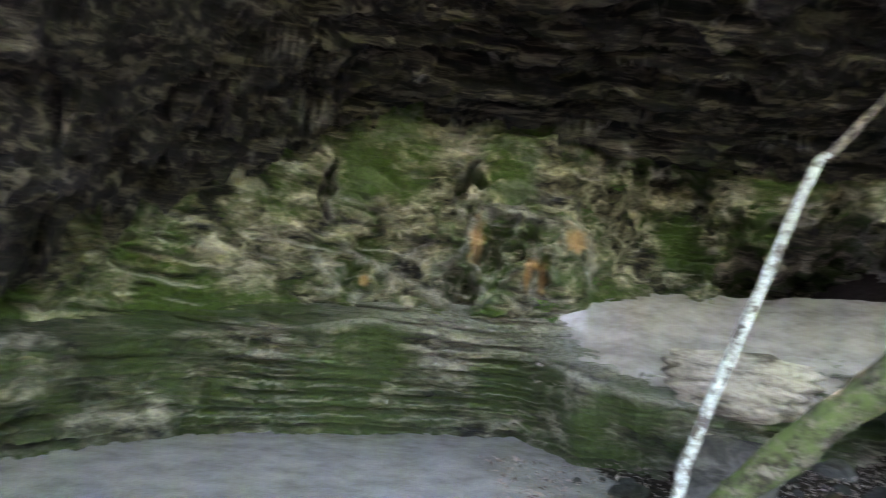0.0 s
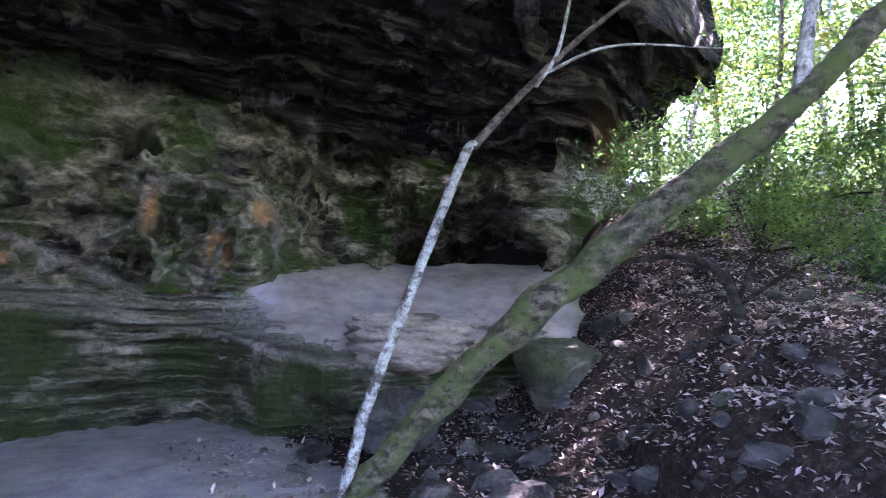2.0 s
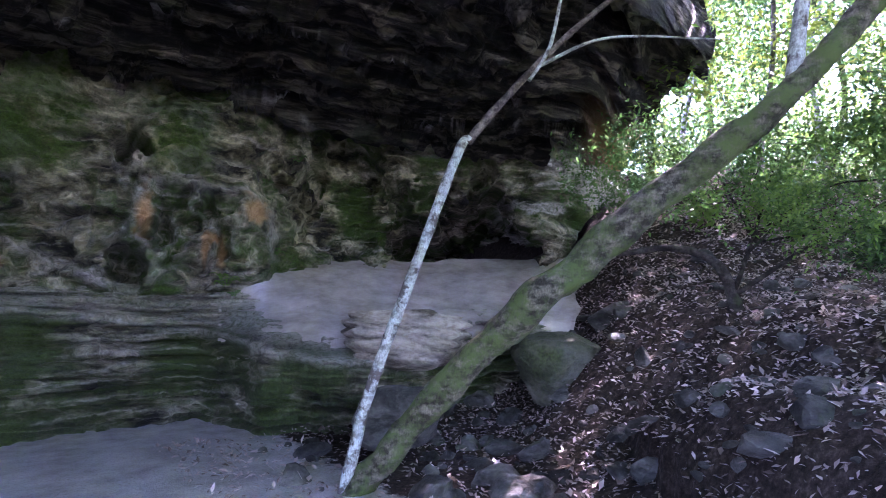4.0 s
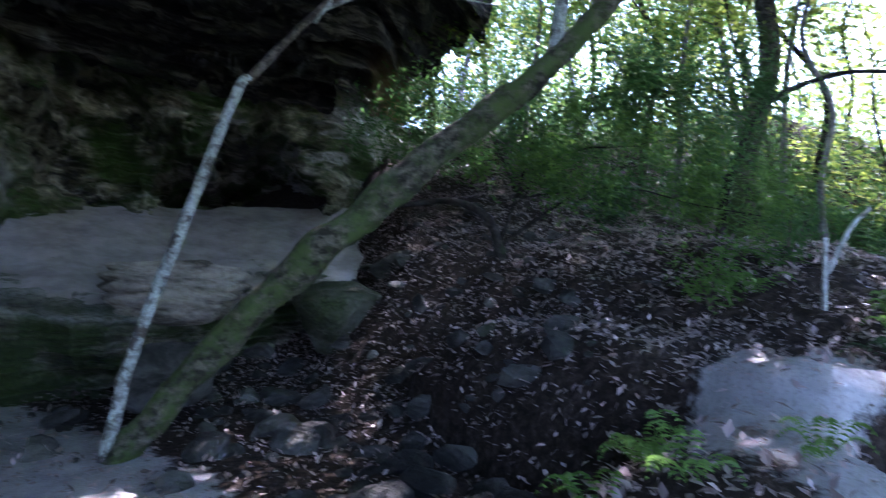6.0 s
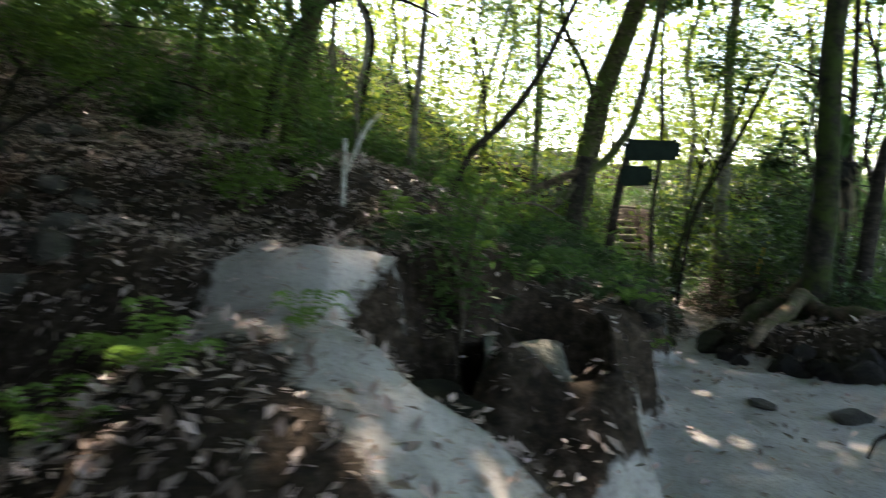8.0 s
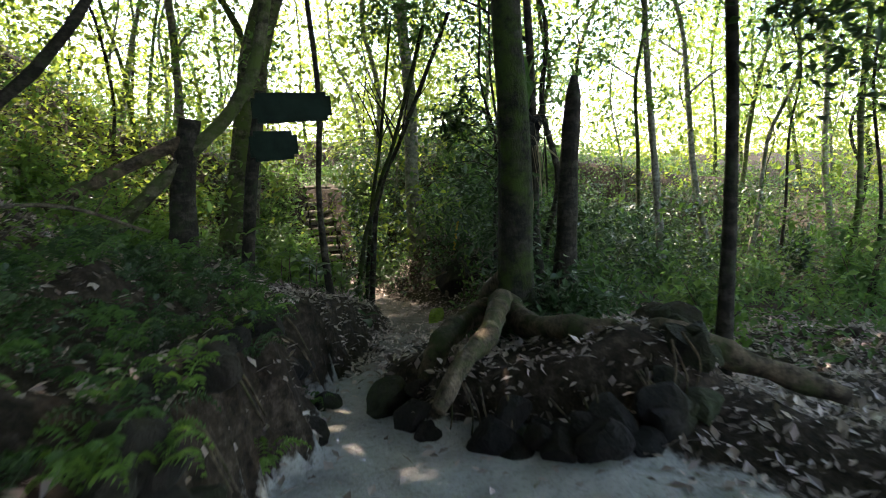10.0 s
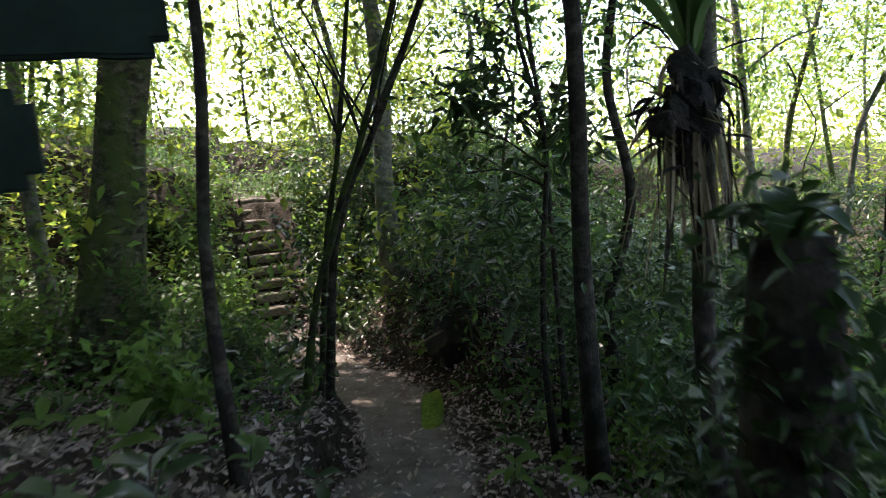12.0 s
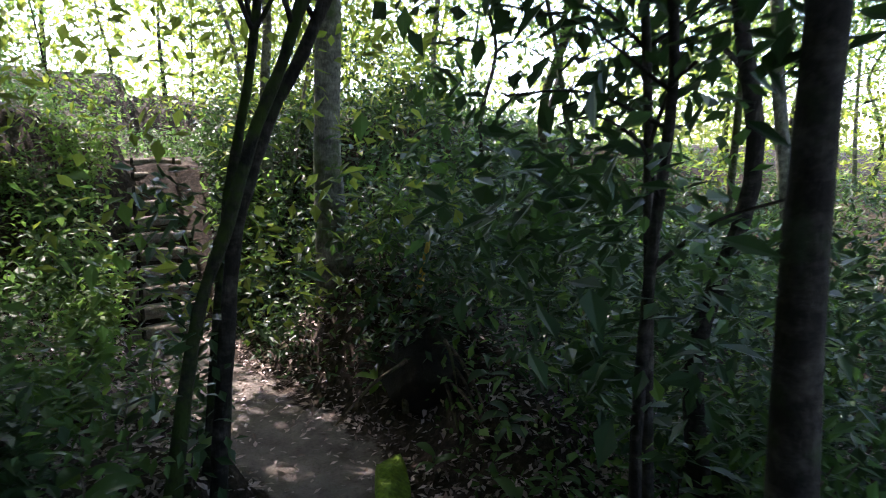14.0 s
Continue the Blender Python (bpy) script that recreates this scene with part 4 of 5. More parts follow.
# roots of the mossy tree
for rows in ([(6.3, -4.25, 0.35, 0.08), (5.85, -4.1, 0.33, 0.075), (5.4, -4.09, 0.4, 0.075), (5.24, -4.3, 0.38, 0.07), (5.07, -4.52, 0.36, 0.07), (4.87, -4.73, 0.24, 0.065), (4.5, -5.05, 0.08, 0.05)],
             [(6.3, -4.2, 0.42, 0.07), (5.95, -3.92, 0.42, 0.065), (5.66, -3.66, 0.37, 0.06), (5.48, -3.38, 0.28, 0.05), (5.38, -3.2, 0.14, 0.035)],
             [(6.4, -4.15, 0.34, 0.07), (6.2, -3.85, 0.32, 0.07), (5.95, -3.55, 0.3, 0.07), (5.8, -3.3, 0.0, 0.05)],
             [(6.5, -4.4, 0.5, 0.1), (6.9, -4.4, 0.2, 0.08), (7.4, -4.7, -0.3, 0.05)],
             [(5.5, -3.8, 0.22, 0.06), (5.35, -3.78, 0.05, 0.05), (5.25, -3.77, -0.1, 0.045)]):
    limb_thing("tree_root", rows, root_bark, "gnarled exposed root of the mossy tree", "root", 36, 10, 0.3, len(rows))["group"] = "roots of the mossy tree"
earth_mat = rock_material("dark_earth", (0.008, 0.006, 0.005), (0.03, 0.023, 0.017), (0.1, 0.08, 0.06), (0.03, 0.045, 0.012), 0.5, 0.66, (1, 1, 1))
r = np.random.default_rng(9)
for k in range(46):
    a = r.uniform(1.5, 4.6)
    out = r.uniform(0.84, 1.02)
    x, y = 5.95 + 1.3 * out * math.cos(a), -4.05 + 0.84 * out * math.sin(a)
    q = r.uniform(0.06, 0.17)
    stone("earth_clod", (x, y, on_ground(x, y) + r.uniform(-0.02, 0.1)), (q, q * 0.8, q * 0.8), "crumbling clod of dark earth under the tree roots", earth_mat, 520 + k, (r.uniform(0, 90), 0, r.uniform(0, 180)), 0.1, "earth")["group"] = "earth clods"
for k in range(22):
    a = r.uniform(1.8, 4.4)
    x, y = 5.95 + 1.2 * math.cos(a), -4.05 + 0.78 * math.sin(a)
    z = on_ground(5.95 + 0.9 * math.cos(a), -4.05 + 0.6 * math.sin(a))
    limb_thing("hanging_rootlet", [(x + 0.05, y, z + 0.03, 0.008), (x - 0.03, y + r.normal(0, 0.04), z - 0.12, 0.006), (x - 0.02, y + r.normal(0, 0.06), z - 0.32, 0.003)], root_bark, "thin rootlet hanging from the undercut bank", "root", 10, 4, 0.2, k)["group"] = "hanging rootlets"
limb_thing("trail_root", [(3.56, -2.81, 0.02, 0.01), (3.65, -2.95, 0.09, 0.013), (3.64, -3.19, 0.12, 0.014), (3.41, -3.28, 0.11, 0.014), (3.31, -3.63, 0.13, 0.014), (3.37, -4.11, 0.14, 0.014), (3.6, -4.7, 0.1, 0.012)], dark_bark, "thin dark root snaking over the sand", "root", 60, 7, 0.15, 3)

# ---------------- sign ----------------
sign_mat, gn2, gl2, gb2 = material("sign_paint", 0.8, 0.15)
gl2.new(ramp(gn2, gl2, noise_node(gn2, gl2, 9, 5).outputs[0], [(0.3, (0.007, 0.014, 0.01)), (0.7, (0.014, 0.028, 0.02))]).outputs[0], gb2.inputs["Base Color"])


def board(name, w, h, t, mat, seed):
    """A thick board with rounded, uneven edges, its face towards -x, standing on the y axis."""
    bm = bmesh.new()
    bmesh.ops.create_cube(bm, size=1)
    bmesh.ops.scale(bm, vec=(t, w, h), verts=bm.verts)
    bmesh.ops.bevel(bm, geom=[e for e in bm.edges if abs(e.verts[0].co.x - e.verts[1].co.x) > t * 0.5], offset=min(w, h) * 0.16, segments=4, affect="EDGES")
    bmesh.ops.bevel(bm, geom=[e for e in bm.edges if abs(e.verts[0].co.x - e.verts[1].co.x) < 1e-5], offset=t * 0.2, segments=2, affect="EDGES")
    bmesh.ops.subdivide_edges(bm, edges=[e for e in bm.edges if e.calc_length() > 0.1], cuts=6)
    for vert in bm.verts:
        vert.co.z += 0.012 * noise.noise(Vector((seed, vert.co.y * 7, vert.co.z * 3)))
    me = bpy.data.meshes.new(name)
    bm.to_mesh(me)
    bm.free()
    me.materials.append(mat)
    return me


signpost = thing("signpost", (8.05, -2.81, 0.0), "wooden signpost with two dark green boards beside the trail", "signpost")
part("post", tube("post", [(0, 0, 0.1, 0.055), (0.0, -0.12, 1.2, 0.052), (-0.02, -0.26, 1.99, 0.05)], dark_bark, 20, 10, 0.06), signpost)
for z, off, w, h in ((1.86, -0.48, 0.64, 0.235), (1.555, -0.31, 0.38, 0.235)):
    ob = part("board", board("board", w, h, 0.045, sign_mat, z), signpost, "dark green painted board")
    ob.matrix_basis = pose(-0.1, off, z, -2, 0, -10)

# ---------------- stairs ----------------
step_mat = bark_material("step_timber", (0.06, 0.05, 0.04), (0.24, 0.21, 0.17), (0.1, 0.12, 0.06), 0.6, 0.75, 0.45, 8)
for q in range(11):
    f = q / 10
    x, y, z = 16.2 + 2.6 * f, -6.15 - 0.5 * f, -1.0 + 2.0 * f
    root = thing("log_step", (x, y, z), "weathered log step of the forest stairs", "step", "log steps of the stairs")
    part("log", tube("log", [(0, 0.42, 0.0, 0.075), (0, 0.0, 0.01, 0.08), (0, -0.42, 0.0, 0.075)], step_mat, 14, 10, 0.08, q), root)
    tread = stone_mesh("tread", (0.2, 0.42, 0.07), sand_mat, 300 + q, 0.8, 3)
    part("tread", tread, root, "trodden sandy tread").location = (0.17, 0, 0.02)
    for sgn in (1, -1):
        part("stake", tube("stake", [(-0.09, sgn * 0.3, -0.25, 0.025), (-0.09, sgn * 0.3, 0.09, 0.024)], dark_bark, 6, 7), root)

# ---------------- small things along the way ----------------
stick = limb_thing("dead_sapling", [(5.14, 0.02, 0.85, 0.022), (5.14, 0.01, 1.28, 0.02), (5.14, 0.0, 1.64, 0.016)], dead_wood, "pale forked dead sapling on the slope", "branch", 16, 7, 0.15, 2)
part("fork", tube("fork", [(0.0, -0.03, 0.55, 0.016), (0.01, -0.16, 0.85, 0.018), (0.01, -0.27, 0.98, 0.01)], dead_wood, 14, 7), stick)
limb_thing("yellow_stick", [(12.72, -7.42, -0.15, 0.03), (12.72, -7.46, 0.1, 0.028), (12.7, -7.52, 0.42, 0.02)], bark_material("yellow_wood", (0.5, 0.33, 0.05), (0.7, 0.5, 0.1), (0.4, 0.3, 0.06), 0.6, 0.7), "yellow broken stick standing in the leaf litter", "branch", 12, 7, 0.1, 2)
limb_thing("leaning_tree", [(8.2, -0.9, 1.1, 0.05), (8.22, -1.14, 1.74, 0.045), (8.23, -1.56, 2.18, 0.045), (8.22, -2.0, 2.84, 0.04), (8.2, -2.6, 4.2, 0.03)], dark_bark, "dark trunk leaning out over the bank", "tree", 30, 9, 0.14, 61)
limb_thing("leaning_tree", [(7.95, -1.8, 0.85, 0.06), (7.88, -2.45, 1.48, 0.055), (7.82, -2.83, 1.87, 0.055), (7.77, -3.06, 2.46, 0.05), (7.7, -3.3, 4.2, 0.04)], mossy_bark, "mossy bent trunk leaning beside the signpost", "tree", 40, 10, 0.16, 62)
limb_thing("dead_log", [(7.95, -1.5, 1.15, 0.045), (7.91, -2.18, 1.48, 0.05), (7.88, -2.48, 1.62, 0.05)], root_bark, "short dead log propped on the bent trunk", "log", 20, 9, 0.14, 63)
limb_thing("dead_stump", [(7.9, -2.35, 0.6, 0.12), (7.9, -2.4, 1.2, 0.09), (7.88, -2.5, 1.75, 0.08)], dark_bark, "dark rotten stump on the bank", "stump", 18, 9, 0.25, 64)
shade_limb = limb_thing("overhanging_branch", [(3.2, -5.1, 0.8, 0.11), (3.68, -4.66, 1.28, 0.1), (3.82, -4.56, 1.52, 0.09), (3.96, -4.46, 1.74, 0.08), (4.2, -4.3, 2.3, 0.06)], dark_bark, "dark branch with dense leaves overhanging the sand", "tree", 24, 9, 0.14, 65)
p, _ = clumps(1700, (0.9, 0.55, 1.25), (0.75, 0.55, 0.5), 40, 0.13, 171)
v, f = leaf_data(p, 0.07, 172)
part("foliage", mesh_of("foliage", v, f, dark_leaf, False), shade_limb)
for q, rows in enumerate(([(9.3, -3.6, -0.35, 0.02), (9.6, -3.85, -0.2, 0.018), (9.9, -4.2, -0.42, 0.014)], [(8.9, -3.5, -0.1, 0.02), (9.4, -4.0, -0.2, 0.02), (10.3, -4.6, -0.5, 0.012)], [(6.9, 1.0, 1.45, 0.015), (6.4, 1.6, 1.5, 0.015), (5.9, 2.0, 1.35, 0.01)], [(6.2, -0.9, 1.1, 0.012), (6.5, -1.6, 1.2, 0.012), (6.9, -2.1, 1.0, 0.01)], [(12.3, -7.0, -0.9, 0.03), (12.6, -7.2, -0.5, 0.025), (12.5, -7.5, 0.0, 0.02)])):
    limb_thing("fallen_branch", rows, dead_wood if q < 2 else twig_bark, "weathered dead branch lying in the leaf litter", "branch", 20, 6, 0.15, 80 + q)["group"] = "fallen branches"

# tree with a hanging epiphyte
host = limb_thing("host_tree", [(7.74, -5.68, -0.5, 0.055), (7.82, -5.64, 0.64, 0.045), (7.83, -5.64, 1.1, 0.05), (7.84, -5.64, 1.64, 0.05), (7.87, -5.63, 3.0, 0.035), (7.97, -5.53, 6.0, 0.02)], dark_bark, "slim tree carrying a shaggy epiphyte", "tree", 40, 9, 0.14, 66)
epi = thing("epiphyte", (7.82, -5.55, 1.62), "shaggy dark epiphyte with strap leaves and hanging roots", "plant")
q = np.random.default_rng(41)
for w, (dx, dy, dz, k) in enumerate(((0, 0, 0, 0.14), (-0.02, 0.13, -0.02, 0.1), (0.03, -0.1, 0.08, 0.11), (0, 0.04, 0.17, 0.09), (0.02, -0.02, -0.17, 0.1), (-0.03, 0.22, -0.05, 0.06))):
    part("root_ball", stone_mesh("root_ball", (k * 0.85, k, k * 1.1), earth_mat, 411 + w, 0.0, 4), epi).location = (dx, dy, dz)


def strap(name, length, width, rise, fall, mat, n=9):
    """A long arching leaf along +x, folded along its middle."""
    t = np.linspace(0, 1, n)
    x, z = length * t * (1 - 0.15 * t), rise * np.sin(t * np.pi * 0.55) - fall * t ** 3
    w = width * np.sin(np.pi * np.clip(t * 0.93 + 0.07, 0, 1)) ** 0.7
    v = np.concatenate([np.stack([x, w / 2, z + w * 0.18], -1), np.stack([x, 0 * x, z], -1), np.stack([x, -w / 2, z + w * 0.18], -1)])
    k = np.arange(n - 1)
    f = np.concatenate([np.stack([k, k + 1, n + k + 1, n + k], -1), np.stack([n + k, n + k + 1, 2 * n + k + 1, 2 * n + k], -1)])
    return mesh_of(name, v, f, mat)


for w in range(130):
    a, e = q.uniform(0, 360), q.uniform(-60, 80)
    ln = q.uniform(0.12, 0.3)
    tuft = strap("dry_strip", ln, q.uniform(0.012, 0.03), 0.02, q.uniform(0.02, 0.16), straw_leaf if w % 4 == 0 else earth_mat, 5)
    part("dry_strip", tuft, epi).matrix_basis = pose(q.normal(0, 0.05), q.normal(0.04, 0.09), q.normal(0, 0.11), q.uniform(-60, 60), e, a)
for w in range(70):
    a, d0 = q.uniform(0, 6.28), q.uniform(0.02, 0.24)
    ln = q.uniform(0.2, 0.85)
    hang = strap("dry_strip", ln, q.uniform(0.008, 0.025), 0.0, 0.02, straw_leaf if w % 3 else dark_bark, 6)
    part("dry_strip", hang, epi).matrix_basis = pose(0.4 * math.cos(a) * d0, math.sin(a) * d0, q.uniform(-0.15, 0.12), q.uniform(-40, 40), q.uniform(70, 100), math.degrees(a) + q.uniform(-60, 60))
for w in range(11):
    me = strap("strap_leaf", q.uniform(0.4, 0.7), 0.09, q.uniform(0.15, 0.4), q.uniform(0.0, 0.3), green_leaf)
    part("strap_leaf", me, epi).matrix_basis = pose(0, 0, 0.18, 0, q.uniform(-50, -10), w * 33 + q.uniform(-10, 10))
mossy = limb_thing("mossy_stump", [(7.02, -4.80, -0.4, 0.17), (7.00, -4.77, 0.4, 0.11), (6.98, -4.75, 0.9, 0.09), (6.98, -4.75, 1.24, 0.06)], dark_bark, "rotten mossy stump overgrown with plants", "stump", 50, 18, 0.55, 67)
p, _ = clumps(1300, (-0.03, 0.04, 1.05), (0.16, 0.16, 0.75), 40, 0.09, 671)
v, f = leaf_data(p, 0.075, 672)
part("foliage", mesh_of("foliage", v, f, dark_leaf, False), mossy)
fern_plant = thing("broad_leaved_plant", (6.98, -4.74, 1.22), "broad-leaved plant growing on the mossy stump", "plant")
for w in range(7):
    part("leaf", strap("leaf", q.uniform(0.16, 0.26), 0.08, 0.08, q.uniform(0.05, 0.15), dark_leaf), fern_plant).matrix_basis = pose(0, 0, 0, 0, q.uniform(-30, 0), w * 51 + 10)


def fern(at, seed, size, label="green fern on the forest floor", mat=None, group="ferns"):
    """A rosette of arching fronds, each with paired leaflets."""
    r = np.random.default_rng(seed)
    x, y = at
    root = thing("fern", (x, y, on_ground(x, y)), label, "fern", group)
    for k in range(7):
        ln = size * r.uniform(0.7, 1.2)
        t = np.linspace(0.12, 1, 12)
        px, pz = ln * t * 0.85, ln * (0.75 * np.sin(t * 2.0) - 0.25 * t ** 2)
        v, f = [], []
        for sgn in (1, -1):
            wid = ln * 0.24 * np.sin(np.pi * np.clip(t, 0, 0.97)) ** 0.8
            b = len(v)
            for q0 in range(12):
                i0 = len(v)
                v += [(px[q0] - 0.02 * ln, 0, pz[q0]), (px[q0] + 0.045 * ln, sgn * wid[q0] * 0.5, pz[q0] + 0.01), (px[q0] + 0.06 * ln, sgn * wid[q0], pz[q0] - 0.03 * ln), (px[q0] + 0.03 * ln, sgn * wid[q0] * 0.3, pz[q0])]
                f.append((i0, i0 + 1, i0 + 2, i0 + 3))
        part("frond", mesh_of("frond", v, f, mat or bright_leaf, False), root).matrix_basis = pose(0, 0, 0, 0, r.uniform(-15, 15), k * 51 + r.uniform(-15, 15))
    return root


spots = [(5.5, 0.65), (5.3, 0.45), (5.7, 0.4), (5.9, 0.75), (5.2, 0.85), (5.0, -0.4), (5.4, -0.35), (2.95, 0.5), (2.75, 0.3), (3.0, -0.12), (3.2, 0.62), (2.6, 0.6), (4.3, -0.85), (4.6, -0.75)]
for k, at in enumerate(spots):
    fern(at, 900 + k, 0.2 + 0.05 * (k % 3))
r = np.random.default_rng(6)
for k in range(84):
    x = r.uniform(4.3, 7.3)
    lo = np.interp(x, [4.4, 5.25, 6.7, 8.2], [-1.45, -1.85, -2.6, -3.4])
    fern((x, lo + r.uniform(0.0, 1.1)), 2950 + k, r.uniform(0.12, 0.26), "small green fern on the dark bank", [green_leaf, dark_leaf, dark_leaf][k % 3])
for k in range(54):
    x = r.uniform(4.25, 6.9)
    edge_y = float(np.interp(x, [4.1, 4.4, 5.2, 6.3, 6.9], [-1.68, -2.05, -2.38, -2.9, -3.2]))
    y = edge_y + r.uniform(0.0, 0.3)
    if k % 3 == 0:
        fern((x, y + 0.08), 3100 + k, r.uniform(0.12, 0.22), "small green fern hanging from the earthy bank", [green_leaf, bright_leaf, dark_leaf][k // 3 % 3], "ferns on the bank face")
    elif k % 3 == 1:
        z = on_ground(x, y + 0.2)
        limb_thing("hanging_rootlet", [(x + 0.05, y + 0.2, z, 0.009), (x, y + 0.08, z - 0.1, 0.008), (x - 0.04 + r.normal(0, 0.05), y - 0.02, max(z - 0.34, on_ground(x, y - 0.02)), 0.004)], root_bark, "thin rootlet hanging from the earthy bank", "root", 10, 5, 0.2, 3200 + k)["group"] = "hanging rootlets"
    else:
        q = r.uniform(0.05, 0.13)
        stone("earth_clod", (x, y, on_ground(x, y) + 0.02), (q * 1.2, q, q * 0.8), "crumbling clod of dark earth in the bank", earth_mat, 3300 + k, (0, 0, r.uniform(0, 180)), 0.2, "earth")["group"] = "earth clods"
for k, (x, y) in enumerate([(4.17, -0.8), (4.9, -0.9), (5.6, -1.1), (5.2, 0.75), (5.8, 0.3), (6.4, -1.3), (7.0, -0.6), (7.2, -1.7)]):
    shrub((x, y), 0.9 if k < 2 else 0.55, 0.35, [green_leaf, bright_leaf][k % 2], "young leafy shrub on the bank", 470 + k, 420, 0.06, 5, "bank_shrub", "bank shrubs")
for k in range(10):
    az, z0 = r.uniform(2, 22), r.uniform(1.7, 4)
    c = spot(az, 0, 9.0 if az < 17 else 9.7)
    ob = fern((float(c[0]), float(c[1])), 990 + k, 0.16, "tuft of green fern on the rock wall", green_leaf, "wall ferns")
    ob.location.z = z0 - 0.1
fern(tuple(spot(14.5, 0, 8.75)[:2]), 1010, 0.3, "bright green fern on the rock ledge").location.z = 1.75

def seedling(x, y, seed, mat):
    r = np.random.default_rng(seed)
    root = thing("seedling", (x, y, on_ground(x, y)), "young broad-leaved seedling beside the trail", "plant", "seedlings")
    h = r.uniform(0.12, 0.4)
    part("stem", tube("stem", [(0, 0, -0.03, 0.006), (0.01, 0.02, h * 0.5, 0.005), (0.02, 0.0, h, 0.004)], twig_bark, 6, 5), root)
    for k in range(6):
        ln = r.uniform(0.12, 0.26)
        part("leaf", strap("leaf", ln, ln * 0.38, 0.04, r.uniform(0.0, 0.08), mat, 6), root).matrix_basis = pose(0.015, 0.01, h * r.uniform(0.55, 1.0), r.uniform(-20, 20), r.uniform(-25, 20), k * 62 + r.uniform(-20, 20))


r = np.random.default_rng(16)
count = 0
while count < 110:
    x, y = r.uniform(7.6, 13.5), r.uniform(-8.5, -2.8)
    d, zp, s = trail(np.array([x]), np.array([y]))
    if not 0.6 < abs(d[0]) < 2.6:
        continue
    seedling(x, y, 1100 + count, [green_leaf, dark_leaf, bright_leaf][count % 3])
    count += 1
for k in range(9):
    a = k * 0.7
    shrub((6.45 + 0.3 * math.cos(a), -4.35 + 0.25 * math.sin(a)), 0.3, 0.16, dark_leaf, "dark fern-like growth at the foot of the mossy tree", 1300 + k, 120, 0.07, 3, "foot_plant", "plants at the foot of the tree")

for k, (x, y) in enumerate(((6.35, -4.78), (6.55, -5.2), (6.1, -5.05), (6.8, -4.72), (6.9, -5.2), (6.25, -4.62))):
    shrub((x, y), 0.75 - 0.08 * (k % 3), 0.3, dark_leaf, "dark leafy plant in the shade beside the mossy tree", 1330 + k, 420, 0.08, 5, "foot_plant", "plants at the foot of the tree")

# ---------------- undergrowth and woods ----------------
r = np.random.default_rng(5)
count = 0
while count < 150:
    x, y = r.uniform(6.5, 19), r.uniform(-13, 6)
    d, zp, s = trail(np.array([x]), np.array([y]))
    if abs(d[0]) < (0.95 if x > 10 else 1.2) or (d[0] > 0 and x < 8.5) or math.hypot(x - 7, y + 3) < 2.0:
        continue
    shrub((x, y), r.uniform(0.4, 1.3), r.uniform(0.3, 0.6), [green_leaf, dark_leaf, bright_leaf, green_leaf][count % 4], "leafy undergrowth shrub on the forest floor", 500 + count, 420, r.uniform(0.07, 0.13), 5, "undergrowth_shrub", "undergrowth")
    count += 1

for k, (x, y) in enumerate([(9.4, 4.6), (10.6, 6.6), (11.2, 3.2), (9.9, 2.3), (12.5, 5.2), (8.9, 6.2), (10.4, 0.9)]):
    tree((x, y), (x - 0.4, y - 0.5, on_ground(x, y) + 7.5), 0.05 + 0.01 * (k % 3), [grey_bark, lichen_bark, mossy_bark][k % 3], [wood_leaf, green_leaf, bright_leaf][k % 3], "slim leafy tree on the slope beside the shelter", 680 + k, 2600, (1.5, 1.5, 2.3), -1.6, 0.1, 0.15, 4, "slope trees", "slope_tree", start=0.25)
count = 0
while count < 120:
    a, dist = radians(r.uniform(44, 178)), r.uniform(7, 32)
    x, y = 4 + dist * math.sin(a), -2 + dist * math.cos(a)
    d, zp, s = trail(np.array([x]), np.array([y]))
    if abs(d[0]) < 1.4 or (y > 5 and x < 10.5) or (y > 0.0 and x < 9.0) or math.hypot(x - 12, y + 5) < 1.6:
        continue
    h = r.uniform(6, 12)
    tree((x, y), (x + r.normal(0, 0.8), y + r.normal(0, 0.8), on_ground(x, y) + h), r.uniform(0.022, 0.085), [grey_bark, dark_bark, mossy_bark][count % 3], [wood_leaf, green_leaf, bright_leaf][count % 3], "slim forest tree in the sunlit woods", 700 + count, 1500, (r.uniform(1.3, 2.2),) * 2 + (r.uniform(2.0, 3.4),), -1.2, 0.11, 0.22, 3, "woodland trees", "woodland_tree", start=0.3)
    count += 1


# growth beside the stairs, the dark root mass at the bend and the eroded hollow by the slab
for q, (x, y, h, w) in enumerate(((15.9, -5.2, 1.0, 0.6), (16.6, -5.05, 1.3, 0.7), (17.3, -5.35, 1.2, 0.6), (18.0, -5.6, 1.1, 0.6), (16.3, -7.15, 1.1, 0.6), (17.1, -7.4, 1.3, 0.7), (17.9, -7.55, 1.1, 0.6), (14.9, -5.0, 0.8, 0.6))):
    shrub((x, y), h, w, (green_leaf, bright_leaf)[q % 2], "leafy green shrub beside the log stairs", 900 + q, 900, 0.1, 6, "shrub", "shrubs by the stairs")
root_mass = stone("root_mass", (12.3, -7.3, -0.6), (0.5, 0.4, 0.36), "dark earthy root mass of a fallen tree", earth_mat, 911, (0, 10, 20), 0.0, "roots", 5)
r = np.random.default_rng(912)
